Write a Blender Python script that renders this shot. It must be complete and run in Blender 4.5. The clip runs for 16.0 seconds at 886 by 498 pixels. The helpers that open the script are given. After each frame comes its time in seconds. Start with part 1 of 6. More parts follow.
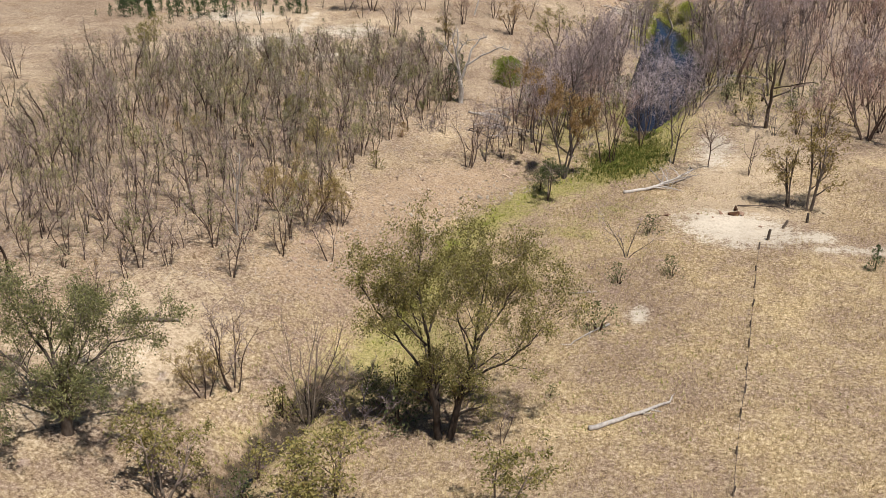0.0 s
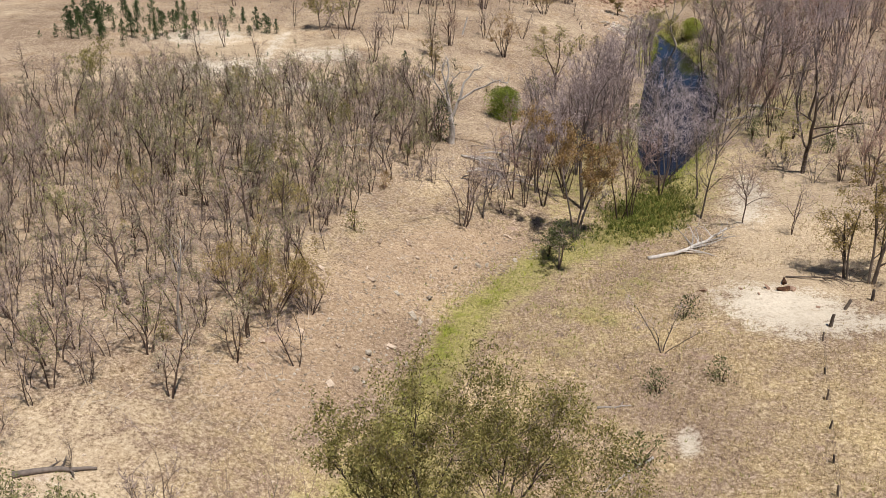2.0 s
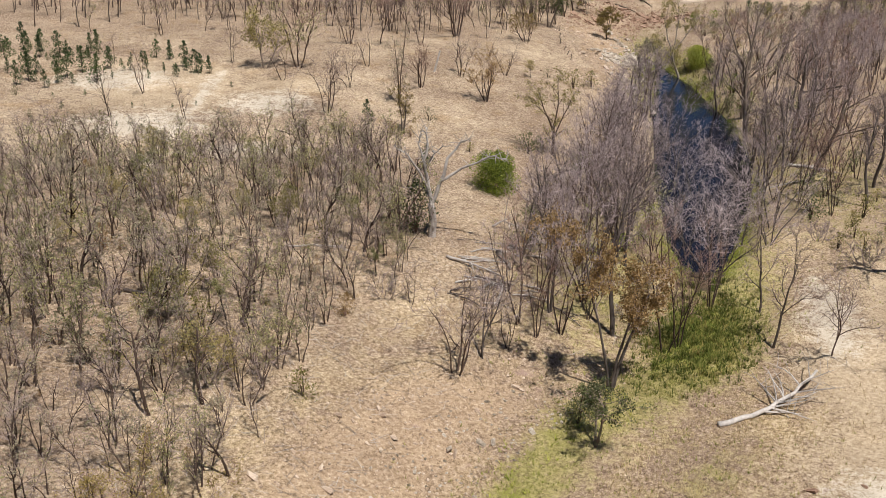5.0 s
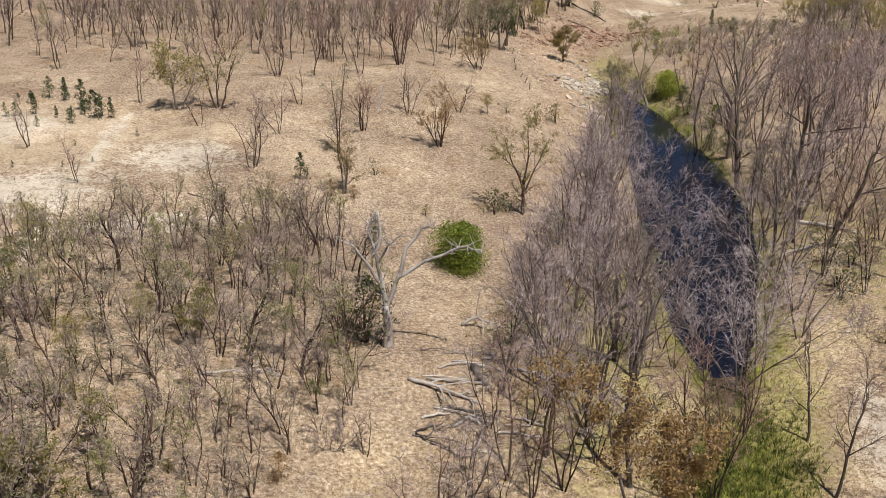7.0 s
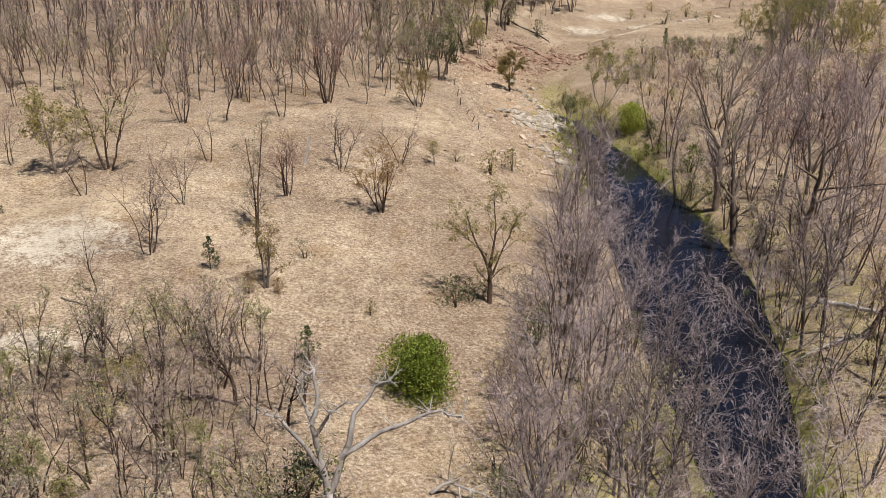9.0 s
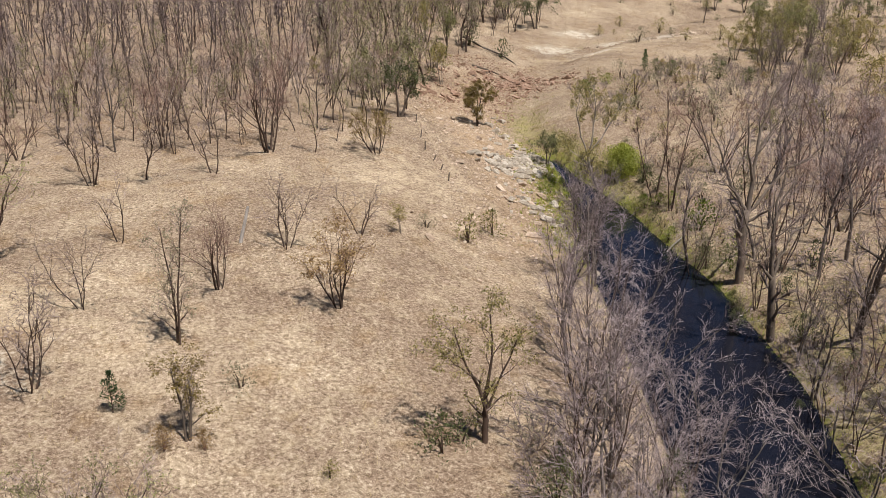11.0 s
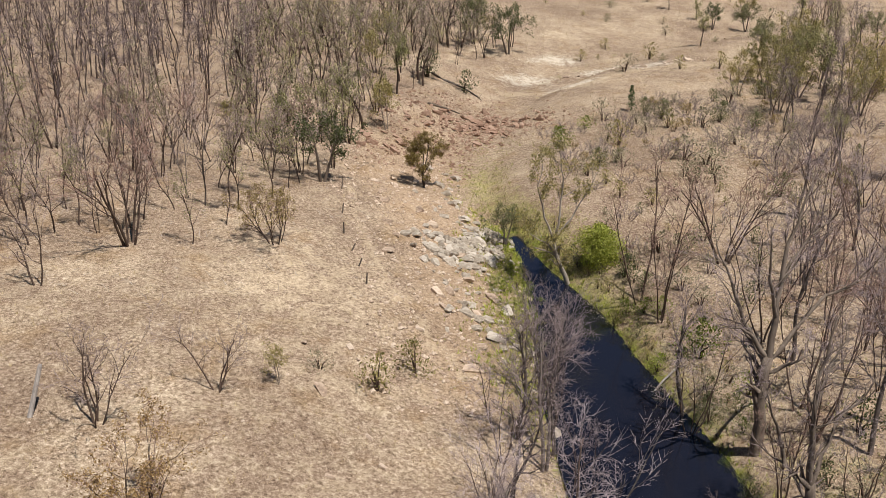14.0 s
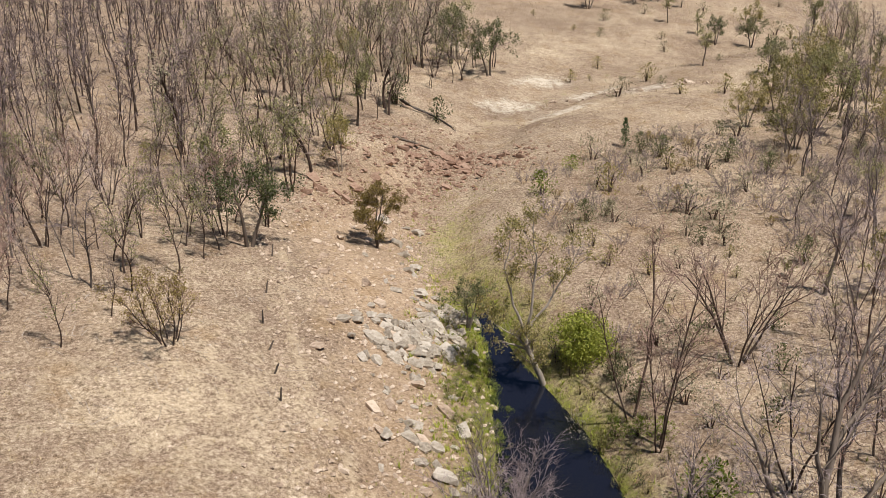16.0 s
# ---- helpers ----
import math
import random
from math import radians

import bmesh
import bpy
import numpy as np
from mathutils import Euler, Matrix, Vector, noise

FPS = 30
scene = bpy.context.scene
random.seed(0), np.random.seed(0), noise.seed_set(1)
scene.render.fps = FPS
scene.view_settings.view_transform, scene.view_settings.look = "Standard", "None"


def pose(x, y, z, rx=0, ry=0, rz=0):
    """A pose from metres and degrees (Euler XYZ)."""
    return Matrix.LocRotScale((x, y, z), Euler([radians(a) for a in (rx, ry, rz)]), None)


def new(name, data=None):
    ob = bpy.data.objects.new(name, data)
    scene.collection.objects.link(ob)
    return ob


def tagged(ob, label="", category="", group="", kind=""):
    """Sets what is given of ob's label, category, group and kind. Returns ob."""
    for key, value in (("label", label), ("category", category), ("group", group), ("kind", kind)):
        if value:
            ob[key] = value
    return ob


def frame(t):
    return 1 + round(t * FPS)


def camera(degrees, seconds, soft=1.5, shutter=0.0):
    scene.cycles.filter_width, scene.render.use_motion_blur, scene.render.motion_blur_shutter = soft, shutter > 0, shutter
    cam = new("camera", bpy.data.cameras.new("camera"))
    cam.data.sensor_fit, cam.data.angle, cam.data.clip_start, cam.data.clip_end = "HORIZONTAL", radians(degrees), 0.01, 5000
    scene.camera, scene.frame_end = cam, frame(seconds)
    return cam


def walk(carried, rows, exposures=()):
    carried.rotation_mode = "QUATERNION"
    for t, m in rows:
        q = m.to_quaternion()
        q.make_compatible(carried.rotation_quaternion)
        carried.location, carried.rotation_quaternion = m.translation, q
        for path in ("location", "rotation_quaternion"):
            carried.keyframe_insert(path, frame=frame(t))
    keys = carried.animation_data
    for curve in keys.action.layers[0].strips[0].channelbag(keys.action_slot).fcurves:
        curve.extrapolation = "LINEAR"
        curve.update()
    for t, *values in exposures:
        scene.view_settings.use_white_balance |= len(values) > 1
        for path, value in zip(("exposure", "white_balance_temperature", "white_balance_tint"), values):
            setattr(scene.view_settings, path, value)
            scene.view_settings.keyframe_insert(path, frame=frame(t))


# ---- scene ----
cam = camera(48.1, 16.0, soft=0.6)
METRES, EYE, TILT, LEAN, TURN = 130.0, 30.0, -22.0, 0.0, 0.0
ROWS = [
    (0.0, 0.0, 0.0, 0.0, -0.0, 0.0, 0.0),
    (0.5, -0.0016, 0.0268, 0.0108, 0.03, 0.07, -0.04),
    (1.0, -0.0033, 0.0541, 0.0218, 0.02, 0.1, -0.07),
    (1.5, -0.0049, 0.0821, 0.0329, -0.35, 0.12, 0.05),
    (2.0, -0.0066, 0.1102, 0.0445, -1.16, 0.12, 0.32),
    (2.5, -0.0082, 0.1391, 0.0558, -1.22, 0.14, 0.33),
    (3.0, -0.0099, 0.1679, 0.0673, -1.21, 0.15, 0.29),
    (3.5, -0.0112, 0.1971, 0.079, -1.31, 0.15, 0.31),
    (4.0, -0.0119, 0.2266, 0.0908, -1.92, 0.16, 0.56),
    (6.5, -0.015, 0.3727, 0.1513, -6.19, 0.15, 2.1),
    (7.0, -0.0135, 0.4031, 0.1635, -7.15, 0.2, 2.54),
    (7.5, -0.0123, 0.4338, 0.1756, -8.27, 0.24, 3.02),
    (8.0, -0.0107, 0.4646, 0.1875, -9.37, 0.29, 3.5),
    (8.5, -0.0085, 0.4947, 0.1997, -10.24, 0.29, 3.89),
    (9.0, -0.0055, 0.525, 0.212, -11.31, 0.29, 4.37),
    (9.5, -0.0018, 0.5548, 0.224, -12.48, 0.28, 4.87),
    (10.0, 0.0016, 0.5844, 0.2362, -13.32, 0.24, 5.25),
    (12.5, 0.0421, 0.7232, 0.2931, -14.54, 0.27, 5.75),
    (13.0, 0.0593, 0.746, 0.302, -14.51, 0.32, 5.79),
    (13.5, 0.0781, 0.7673, 0.3103, -14.47, 0.31, 5.78),
    (14.0, 0.0961, 0.79, 0.3191, -14.49, 0.33, 5.8),
    (14.5, 0.1123, 0.814, 0.3285, -14.52, 0.35, 5.81),
    (15.0, 0.1269, 0.8389, 0.3384, -14.55, 0.35, 5.84),
    (15.5, 0.1402, 0.865, 0.3485, -14.57, 0.38, 5.85),
    (16.0, 0.1522, 0.8916, 0.3588, -14.58, 0.42, 5.87),
]
walk(cam, [(t, pose(0, 0, EYE, TILT, LEAN, TURN) @ pose(METRES * x, METRES * y, METRES * z, 90 + pitch, roll, yaw)) for t, x, y, z, yaw, pitch, roll in ROWS])

# ---- light ----
SUN_DIR = Vector((0.23, -0.40, 1.0)).normalized()   # towards the sun
world = bpy.data.worlds.new("sky")
scene.world = world
world.use_nodes = True
wn = world.node_tree.nodes
sky = wn.new("ShaderNodeTexSky")
sky.sky_type = "NISHITA"
sky.sun_disc = False
sky.dust_density, sky.ozone_density, sky.air_density = 0.0, 5.0, 0.7
sky.sun_elevation = math.asin(SUN_DIR.z)
sky.sun_rotation = math.atan2(SUN_DIR.x, SUN_DIR.y)
world.node_tree.links.new(sky.outputs[0], wn["Background"].inputs[0])
wn["Background"].inputs[1].default_value = 0.042
sun = new("sun", bpy.data.lights.new("sun", "SUN"))
sun.data.energy, sun.data.angle, sun.data.color = 5.0, radians(0.5), (1.0, 0.96, 0.915)
sun.matrix_world = Matrix.Translation((0, 0, 80)) @ SUN_DIR.to_track_quat("Z", "Y").to_matrix().to_4x4()
scene.view_settings.exposure = 0.09

# -- terrain --
# The creek's lowest line, from the near gully past the reeds and the pool up to the stony bed.
CREEK = [(-18, 20), (-13, 34), (-12.0, 41), (-10.6, 45), (-8.0, 50.5), (-5.6, 55), (-2.7, 61), (-0.4, 69), (2.6, 78), (8, 85.5),
         (15.5, 92), (20.5, 101), (23.5, 111), (28, 124), (31.5, 136), (34.7, 150), (36.3, 162), (37.8, 169), (38.6, 177), (39.3, 184),
         (38.6, 195), (44, 211), (55, 230), (80, 252), (130, 275), (220, 300), (420, 330)]
CX, CY = np.array(CREEK, float).T
BED_Y = np.array([20, 45, 60, 70, 80, 92, 100, 106, 112, 130, 150, 175, 183, 188, 195, 212, 232, 260, 400])
BED_Z = np.array([-1.0, -0.7, -0.1, 0.15, 0.4, 0.9, 1.05, 1.06, 0.4, -0.1, 0.0, 0.3, 0.6, 1.15, 1.4, 1.9, 2.6, 3.4, 6.0])
WATER = 1.0


def creek_distance(x, y):
    """Distance from the creek's line, positive on its high (west) side."""
    x, y = np.asarray(x, float), np.asarray(y, float)
    best = np.full(np.broadcast(x, y).shape, 1e9)
    for i in range(len(CX) - 1):
        ax, ay, dx, dy = CX[i], CY[i], CX[i + 1] - CX[i], CY[i + 1] - CY[i]
        k = np.clip(((x - ax) * dx + (y - ay) * dy) / (dx * dx + dy * dy), 0, 1)
        best = np.minimum(best, np.hypot(x - ax - k * dx, y - ay - k * dy))
    return np.where(x < np.interp(y, CY, CX), best, -best)


def waves(x, y):
    """Low swells of the ground."""
    return (np.sin(x * 0.11 + 1.3) * np.sin(y * 0.093 + 0.4) * 0.22 + np.sin(x * 0.27 + y * 0.19) * 0.09
            + np.sin(x * 0.61 - y * 0.43 + 2.0) * 0.045 + np.sin(x * 1.13 + y * 0.97) * 0.03 + np.sin(x * 1.9 - y * 2.3) * 0.016)


def half_width(y):
    """Half the width of the flat bed or pool."""
    return np.interp(y, [20, 45, 58, 70, 92, 103, 110, 124, 136, 150, 164, 178, 184, 195, 215, 240], [0.25, 0.25, 0.8, 1.6, 4.0, 0.8, 1.8, 3.0, 3.4, 3.1, 2.1, 0.35, 0.25, 1.5, 2.5, 3.0])


def ground(x, y):
    x, y = np.asarray(x, float), np.asarray(y, float)
    d = creek_distance(x, y)
    w = half_width(y)
    bed = np.interp(y, BED_Y, BED_Z)
    cut = np.interp(y, [46, 58], [1.3, 0.0])
    lip = cut + np.interp(y, [30, 50, 62, 92, 100, 110, 186, 200], [0.5, 0.5, 0.1, 0.0, 0.1, 0.8, 0.75, 0.2])
    a = np.maximum(np.abs(d) - w, 0)
    bank = lip * (1 - np.exp(-a / 0.7))
    high = np.interp(y, [20, 60, 75, 85, 95, 108, 122, 132, 150, 165, 185, 200, 225, 260], [3.2, 4.6, 5.0, 4.8, 4.3, 4.1, 4.2, 4.8, 5.5, 5.4, 5.3, 4.5, 4.2, 2.8])
    run = np.interp(y, [20, 60, 72, 80, 88, 108, 122, 132, 150, 165, 185, 200, 225, 260], [13, 11.5, 10.5, 12.5, 15, 23, 20, 19.5, 18.5, 14.5, 15.5, 11, 9, 14])
    power = np.interp(y, [145, 162, 178, 195, 208], [1.25, 1.45, 1.6, 1.5, 1.1])
    west = high * (1 - np.exp(-(a / run) ** power)) + 2.4 * (1 - np.exp(-a / 90))
    east_h = np.interp(y, [20, 60, 85, 105, 125, 150, 185, 220], [0.4, 0.4, 0.5, 1.0, 2.0, 2.2, 2.0, 1.6])
    reach = np.interp(y, [85, 115], [7.0, 3.5])
    east = east_h * (1 - np.exp(-(a / reach) ** 1.3)) + 3.5 * (1 - np.exp(-np.maximum(a - 3, 0) / 80))
    flat = np.clip(a / 3, 0.0, 1)
    far = np.clip((y - 260) / 400, 0, 4) * 6
    return bed - cut + bank + np.where(d > 0, west, east) + waves(x, y) * flat + far
# -- end terrain --


def z_at(x, y):
    return float(ground(x, y))


# ---- materials ----
def material(name, rough=0.85, spec=0.25):
    m = bpy.data.materials.new(name)
    m.use_nodes = True
    b = m.node_tree.nodes["Principled BSDF"]
    b.inputs["Roughness"].default_value = rough
    b.inputs["Specular IOR Level"].default_value = spec
    return m, m.node_tree, b


def node(tree, kind, **values):
    n = tree.nodes.new(kind)
    for key, value in values.items():
        n.inputs[key.replace("_", " ")].default_value = value
    return n


def noise_of(tree, scale, detail=4.0, rough=0.6, coords="Object", stretch=None):
    c = tree.nodes.new("ShaderNodeTexCoord")
    n = node(tree, "ShaderNodeTexNoise", Scale=scale, Detail=detail, Roughness=rough)
    if stretch:
        mp = tree.nodes.new("ShaderNodeMapping")
        mp.inputs["Scale"].default_value = stretch
        tree.links.new(c.outputs[coords], mp.inputs[0])
        tree.links.new(mp.outputs[0], n.inputs["Vector"])
    else:
        tree.links.new(c.outputs[coords], n.inputs["Vector"])
    return n.outputs["Fac"]


def ramp(tree, fac, stops):
    r = tree.nodes.new("ShaderNodeValToRGB")
    els = r.color_ramp.elements
    while len(els) < len(stops):
        els.new(0.5)
    for e, (p, c) in zip(els, stops):
        e.position, e.color = p, (*c, 1)
    tree.links.new(fac, r.inputs[0])
    return r.outputs["Color"]


def mix(tree, fac, a, b, blend="MIX"):
    n = tree.nodes.new("ShaderNodeMix")
    n.data_type, n.blend_type = "RGBA", blend
    for value, i in ((fac, 0), (a, 6), (b, 7)):
        if isinstance(value, (int, float)):
            n.inputs[i].default_value = value
        elif isinstance(value, tuple):
            n.inputs[i].default_value = (*value, 1)
        else:
            tree.links.new(value, n.inputs[i])
    return n.outputs[2]


def maths(tree, op, a, b=0.0, clamp=False):
    n = tree.nodes.new("ShaderNodeMath")
    n.operation, n.use_clamp = op, clamp
    for i, value in enumerate((a, b)):
        if isinstance(value, (int, float)):
            n.inputs[i].default_value = value
        else:
            tree.links.new(value, n.inputs[i])
    return n.outputs[0]


def attribute(tree, name):
    n = tree.nodes.new("ShaderNodeAttribute")
    n.attribute_name = name
    return n.outputs["Fac"]


def bump(tree, b, height, strength=0.5, distance=0.05):
    n = node(tree, "ShaderNodeBump", Strength=strength, Distance=distance)
    tree.links.new(height, n.inputs["Height"])
    tree.links.new(n.outputs[0], b.inputs["Normal"])


def bark_material(name, dark, light, scale=6.0, rough=0.9):
    m, t, b = material(name, rough, 0.15)
    grain = noise_of(t, scale, 6, 0.7, stretch=(1, 1, 0.25))
    blotch = noise_of(t, scale * 0.16, 2)
    both = maths(t, "ADD", maths(t, "MULTIPLY", grain, 0.6), maths(t, "MULTIPLY", blotch, 0.4))
    info = t.nodes.new("ShaderNodeObjectInfo")
    tone = maths(t, "ADD", both, maths(t, "MULTIPLY", maths(t, "SUBTRACT", info.outputs["Random"], 0.5), 0.25))
    t.links.new(ramp(t, tone, [(0.3, dark), (0.7, light)]), b.inputs["Base Color"])
    bump(t, b, grain, 0.6, 0.02)
    return m


def leaf_material(name, dark, mid, light):
    m, t, b = material(name, 0.55, 0.3)
    geo = t.nodes.new("ShaderNodeNewGeometry")
    info = t.nodes.new("ShaderNodeObjectInfo")
    clump = noise_of(t, 0.7, 2)
    tone = maths(t, "ADD", maths(t, "MULTIPLY", geo.outputs["Random Per Island"], 0.5), maths(t, "MULTIPLY", clump, 0.5))
    tone = maths(t, "ADD", tone, maths(t, "MULTIPLY", maths(t, "SUBTRACT", info.outputs["Random"], 0.5), 0.4))
    colour = ramp(t, tone, [(0.2, dark), (0.5, mid), (0.8, light)])
    t.links.new(colour, b.inputs["Base Color"])
    tr = t.nodes.new("ShaderNodeBsdfTranslucent")
    t.links.new(colour, tr.inputs[0])
    sh = t.nodes.new("ShaderNodeMixShader")
    sh.inputs[0].default_value = 0.35
    t.links.new(b.outputs[0], sh.inputs[1])
    t.links.new(tr.outputs[0], sh.inputs[2])
    t.links.new(sh.outputs[0], t.nodes["Material Output"].inputs[0])
    return m


BARK_GUM = bark_material("gum_bark", (0.07, 0.05, 0.037), (0.30, 0.24, 0.19))
BARK_DARK = bark_material("dark_bark", (0.04, 0.031, 0.025), (0.18, 0.14, 0.11))
BARK_BROWN = bark_material("brown_bark", (0.035, 0.023, 0.018), (0.145, 0.098, 0.074))
BARK_GREY = bark_material("grey_bark", (0.055, 0.044, 0.038), (0.22, 0.18, 0.155))
BARK_PALE = bark_material("pale_gum_bark", (0.15, 0.12, 0.10), (0.42, 0.36, 0.30))
BARK_WHITE = bark_material("weathered_wood", (0.24, 0.21, 0.185), (0.64, 0.585, 0.535))
TWIG_BROWN = bark_material("brown_twig", (0.18, 0.13, 0.112), (0.46, 0.36, 0.315), 2.0)
TWIG_GREY = bark_material("grey_twig", (0.13, 0.096, 0.09), (0.37, 0.29, 0.275), 2.0)
TWIG_PALE = bark_material("pale_twig", (0.28, 0.215, 0.21), (0.60, 0.49, 0.475), 2.0)
TWIG_RED = bark_material("red_twig", (0.19, 0.115, 0.09), (0.45, 0.30, 0.245), 2.0)
LEAF_GUM = leaf_material("gum_leaf", (0.14, 0.13, 0.038), (0.30, 0.265, 0.085), (0.50, 0.40, 0.165))
LEAF_OLIVE = leaf_material("olive_leaf", (0.135, 0.14, 0.055), (0.29, 0.28, 0.115), (0.48, 0.44, 0.20))
LEAF_GREEN = leaf_material("green_leaf", (0.07, 0.10, 0.012), (0.185, 0.235, 0.03), (0.35, 0.385, 0.07))
LEAF_DULL = leaf_material("dull_green_leaf", (0.13, 0.16, 0.02), (0.29, 0.325, 0.05), (0.48, 0.49, 0.10))
LEAF_DARK = leaf_material("dark_leaf", (0.06, 0.075, 0.028), (0.13, 0.145, 0.058), (0.24, 0.24, 0.105))
LEAF_RUST = leaf_material("rust_leaf", (0.17, 0.105, 0.04), (0.33, 0.21, 0.085), (0.48, 0.33, 0.15))
LEAF_CONIFER = leaf_material("conifer_leaf", (0.028, 0.055, 0.018), (0.06, 0.10, 0.032), (0.11, 0.16, 0.05))
LEAF_AMBER = leaf_material("amber_leaf", (0.15, 0.105, 0.03), (0.31, 0.235, 0.07), (0.47, 0.36, 0.14))
LEAF_GREY = leaf_material("grey_leaf", (0.19, 0.175, 0.105), (0.35, 0.315, 0.20), (0.52, 0.46, 0.31))


def ground_material():
    m, t, b = material("dry_grassland", 0.95, 0.08)
    fine = noise_of(t, 17.0, 6, 0.8)
    clod = noise_of(t, 4.6, 6, 0.74)
    mid = noise_of(t, 0.9, 5, 0.7)
    big = noise_of(t, 0.12, 5, 0.65)
    huge = noise_of(t, 0.035, 4, 0.6)
    speck = maths(t, "ADD", maths(t, "MULTIPLY", fine, 0.5), maths(t, "MULTIPLY", clod, 0.5))
    gold = ramp(t, speck, [(0.405, (0.12, 0.085, 0.042)), (0.475, (0.345, 0.255, 0.13)), (0.53, (0.525, 0.41, 0.225)), (0.60, (0.88, 0.74, 0.50))])
    pale_straw = ramp(t, speck, [(0.405, (0.12, 0.088, 0.055)), (0.475, (0.34, 0.262, 0.18)), (0.53, (0.52, 0.415, 0.30)), (0.60, (0.86, 0.74, 0.58))])
    straw = mix(t, attribute(t, "gold"), pale_straw, gold)
    litter = ramp(t, speck, [(0.405, (0.095, 0.062, 0.04)), (0.475, (0.27, 0.19, 0.135)), (0.53, (0.42, 0.315, 0.23)), (0.60, (0.72, 0.60, 0.47))])
    soil = ramp(t, speck, [(0.37, (0.22, 0.16, 0.105)), (0.46, (0.47, 0.365, 0.25)), (0.54, (0.61, 0.49, 0.35)), (0.63, (0.76, 0.65, 0.50))])
    pale = ramp(t, speck, [(0.33, (0.44, 0.37, 0.28)), (0.5, (0.68, 0.60, 0.49)), (0.66, (0.82, 0.76, 0.66))])
    green = ramp(t, speck, [(0.38, (0.10, 0.11, 0.028)), (0.47, (0.25, 0.245, 0.07)), (0.53, (0.38, 0.34, 0.125)), (0.62, (0.55, 0.47, 0.22))])
    lush = ramp(t, speck, [(0.36, (0.05, 0.072, 0.010)), (0.5, (0.17, 0.195, 0.03)), (0.62, (0.36, 0.36, 0.085))])
    mud = ramp(t, speck, [(0.35, (0.03, 0.024, 0.018)), (0.6, (0.09, 0.07, 0.05))])
    rocky = ramp(t, speck, [(0.38, (0.14, 0.09, 0.058)), (0.46, (0.345, 0.245, 0.162)), (0.54, (0.50, 0.37, 0.255)), (0.63, (0.74, 0.61, 0.47))])

    def patch(weight, lo=0.45, gain=3.0):
        # An area's weight, with its edge broken up by the other noises.
        s = maths(t, "ADD", weight, maths(t, "MULTIPLY", maths(t, "SUBTRACT", mid, 0.5), 1.3))
        s = maths(t, "ADD", s, maths(t, "MULTIPLY", maths(t, "SUBTRACT", speck, 0.5), 2.0))
        return maths(t, "MULTIPLY", maths(t, "SUBTRACT", s, lo), gain, True)

    both = maths(t, "ADD", maths(t, "MULTIPLY", big, 0.5), maths(t, "MULTIPLY", mid, 0.5))
    colour = mix(t, maths(t, "MULTIPLY", maths(t, "SUBTRACT", both, 0.44), 6.0, True), litter, straw)
    bare = maths(t, "MULTIPLY", maths(t, "SUBTRACT", maths(t, "ADD", maths(t, "MULTIPLY", huge, 0.4), maths(t, "MULTIPLY", mid, 0.6)), 0.51), 6.0, True)
    colour = mix(t, maths(t, "MULTIPLY", bare, 0.7), colour, soil)
    colour = mix(t, maths(t, "MULTIPLY", patch(attribute(t, "litter")), 0.6), colour, litter)
    colour = mix(t, maths(t, "MULTIPLY", patch(attribute(t, "stony")), 0.85), colour, rocky)
    colour = mix(t, maths(t, "MULTIPLY", patch(attribute(t, "bare")), 0.9), colour, soil)
    colour = mix(t, patch(attribute(t, "pale"), 0.55, 3.5), colour, pale)
    colour = mix(t, maths(t, "MULTIPLY", patch(attribute(t, "green"), 0.5, 2.2), 0.8), colour, green)
    colour = mix(t, patch(attribute(t, "lush"), 0.62, 3.0), colour, lush)
    colour = mix(t, patch(attribute(t, "mud"), 0.6, 6.0), colour, mud)
    fleck = noise_of(t, 12.0, 4, 0.7)
    chips = maths(t, "MULTIPLY", maths(t, "SUBTRACT", fleck, 0.615), 14.0, True)
    colour = mix(t, maths(t, "MULTIPLY", maths(t, "MULTIPLY", chips, 0.6), maths(t, "SUBTRACT", 1.0, attribute(t, "lush"), True)), colour, (0.84, 0.75, 0.62))
    tuft = noise_of(t, 2.1, 5, 0.7)
    colour = mix(t, maths(t, "MULTIPLY", maths(t, "MULTIPLY", maths(t, "SUBTRACT", tuft, 0.56), 9.0, True), 0.45), colour, litter)
    bloom = maths(t, "MULTIPLY", maths(t, "MULTIPLY", maths(t, "SUBTRACT", noise_of(t, 0.45, 3, 0.6), 0.64), 8.0, True), attribute(t, "gold"))
    colour = mix(t, maths(t, "MULTIPLY", bloom, 0.5), colour, (0.33, 0.21, 0.26))
    rusty = noise_of(t, 0.33, 6, 0.72)
    colour = mix(t, maths(t, "MULTIPLY", maths(t, "MULTIPLY", maths(t, "SUBTRACT", rusty, 0.53), 8.0, True), maths(t, "SUBTRACT", 0.55, maths(t, "MULTIPLY", attribute(t, "gold"), 0.4))), colour, ramp(t, speck, [(0.38, (0.10, 0.062, 0.033)), (0.5, (0.30, 0.195, 0.105)), (0.62, (0.52, 0.37, 0.22))]))
    tone = ramp(t, big, [(0.32, (0.68, 0.655, 0.63)), (0.5, (0.84, 0.82, 0.79)), (0.68, (1.02, 1.0, 0.97))])
    colour = mix(t, 1.0, colour, tone, "MULTIPLY")
    t.links.new(colour, b.inputs["Base Color"])
    bump(t, b, maths(t, "ADD", fine, maths(t, "MULTIPLY", clod, 1.2)), 0.6, 0.04)
    return m


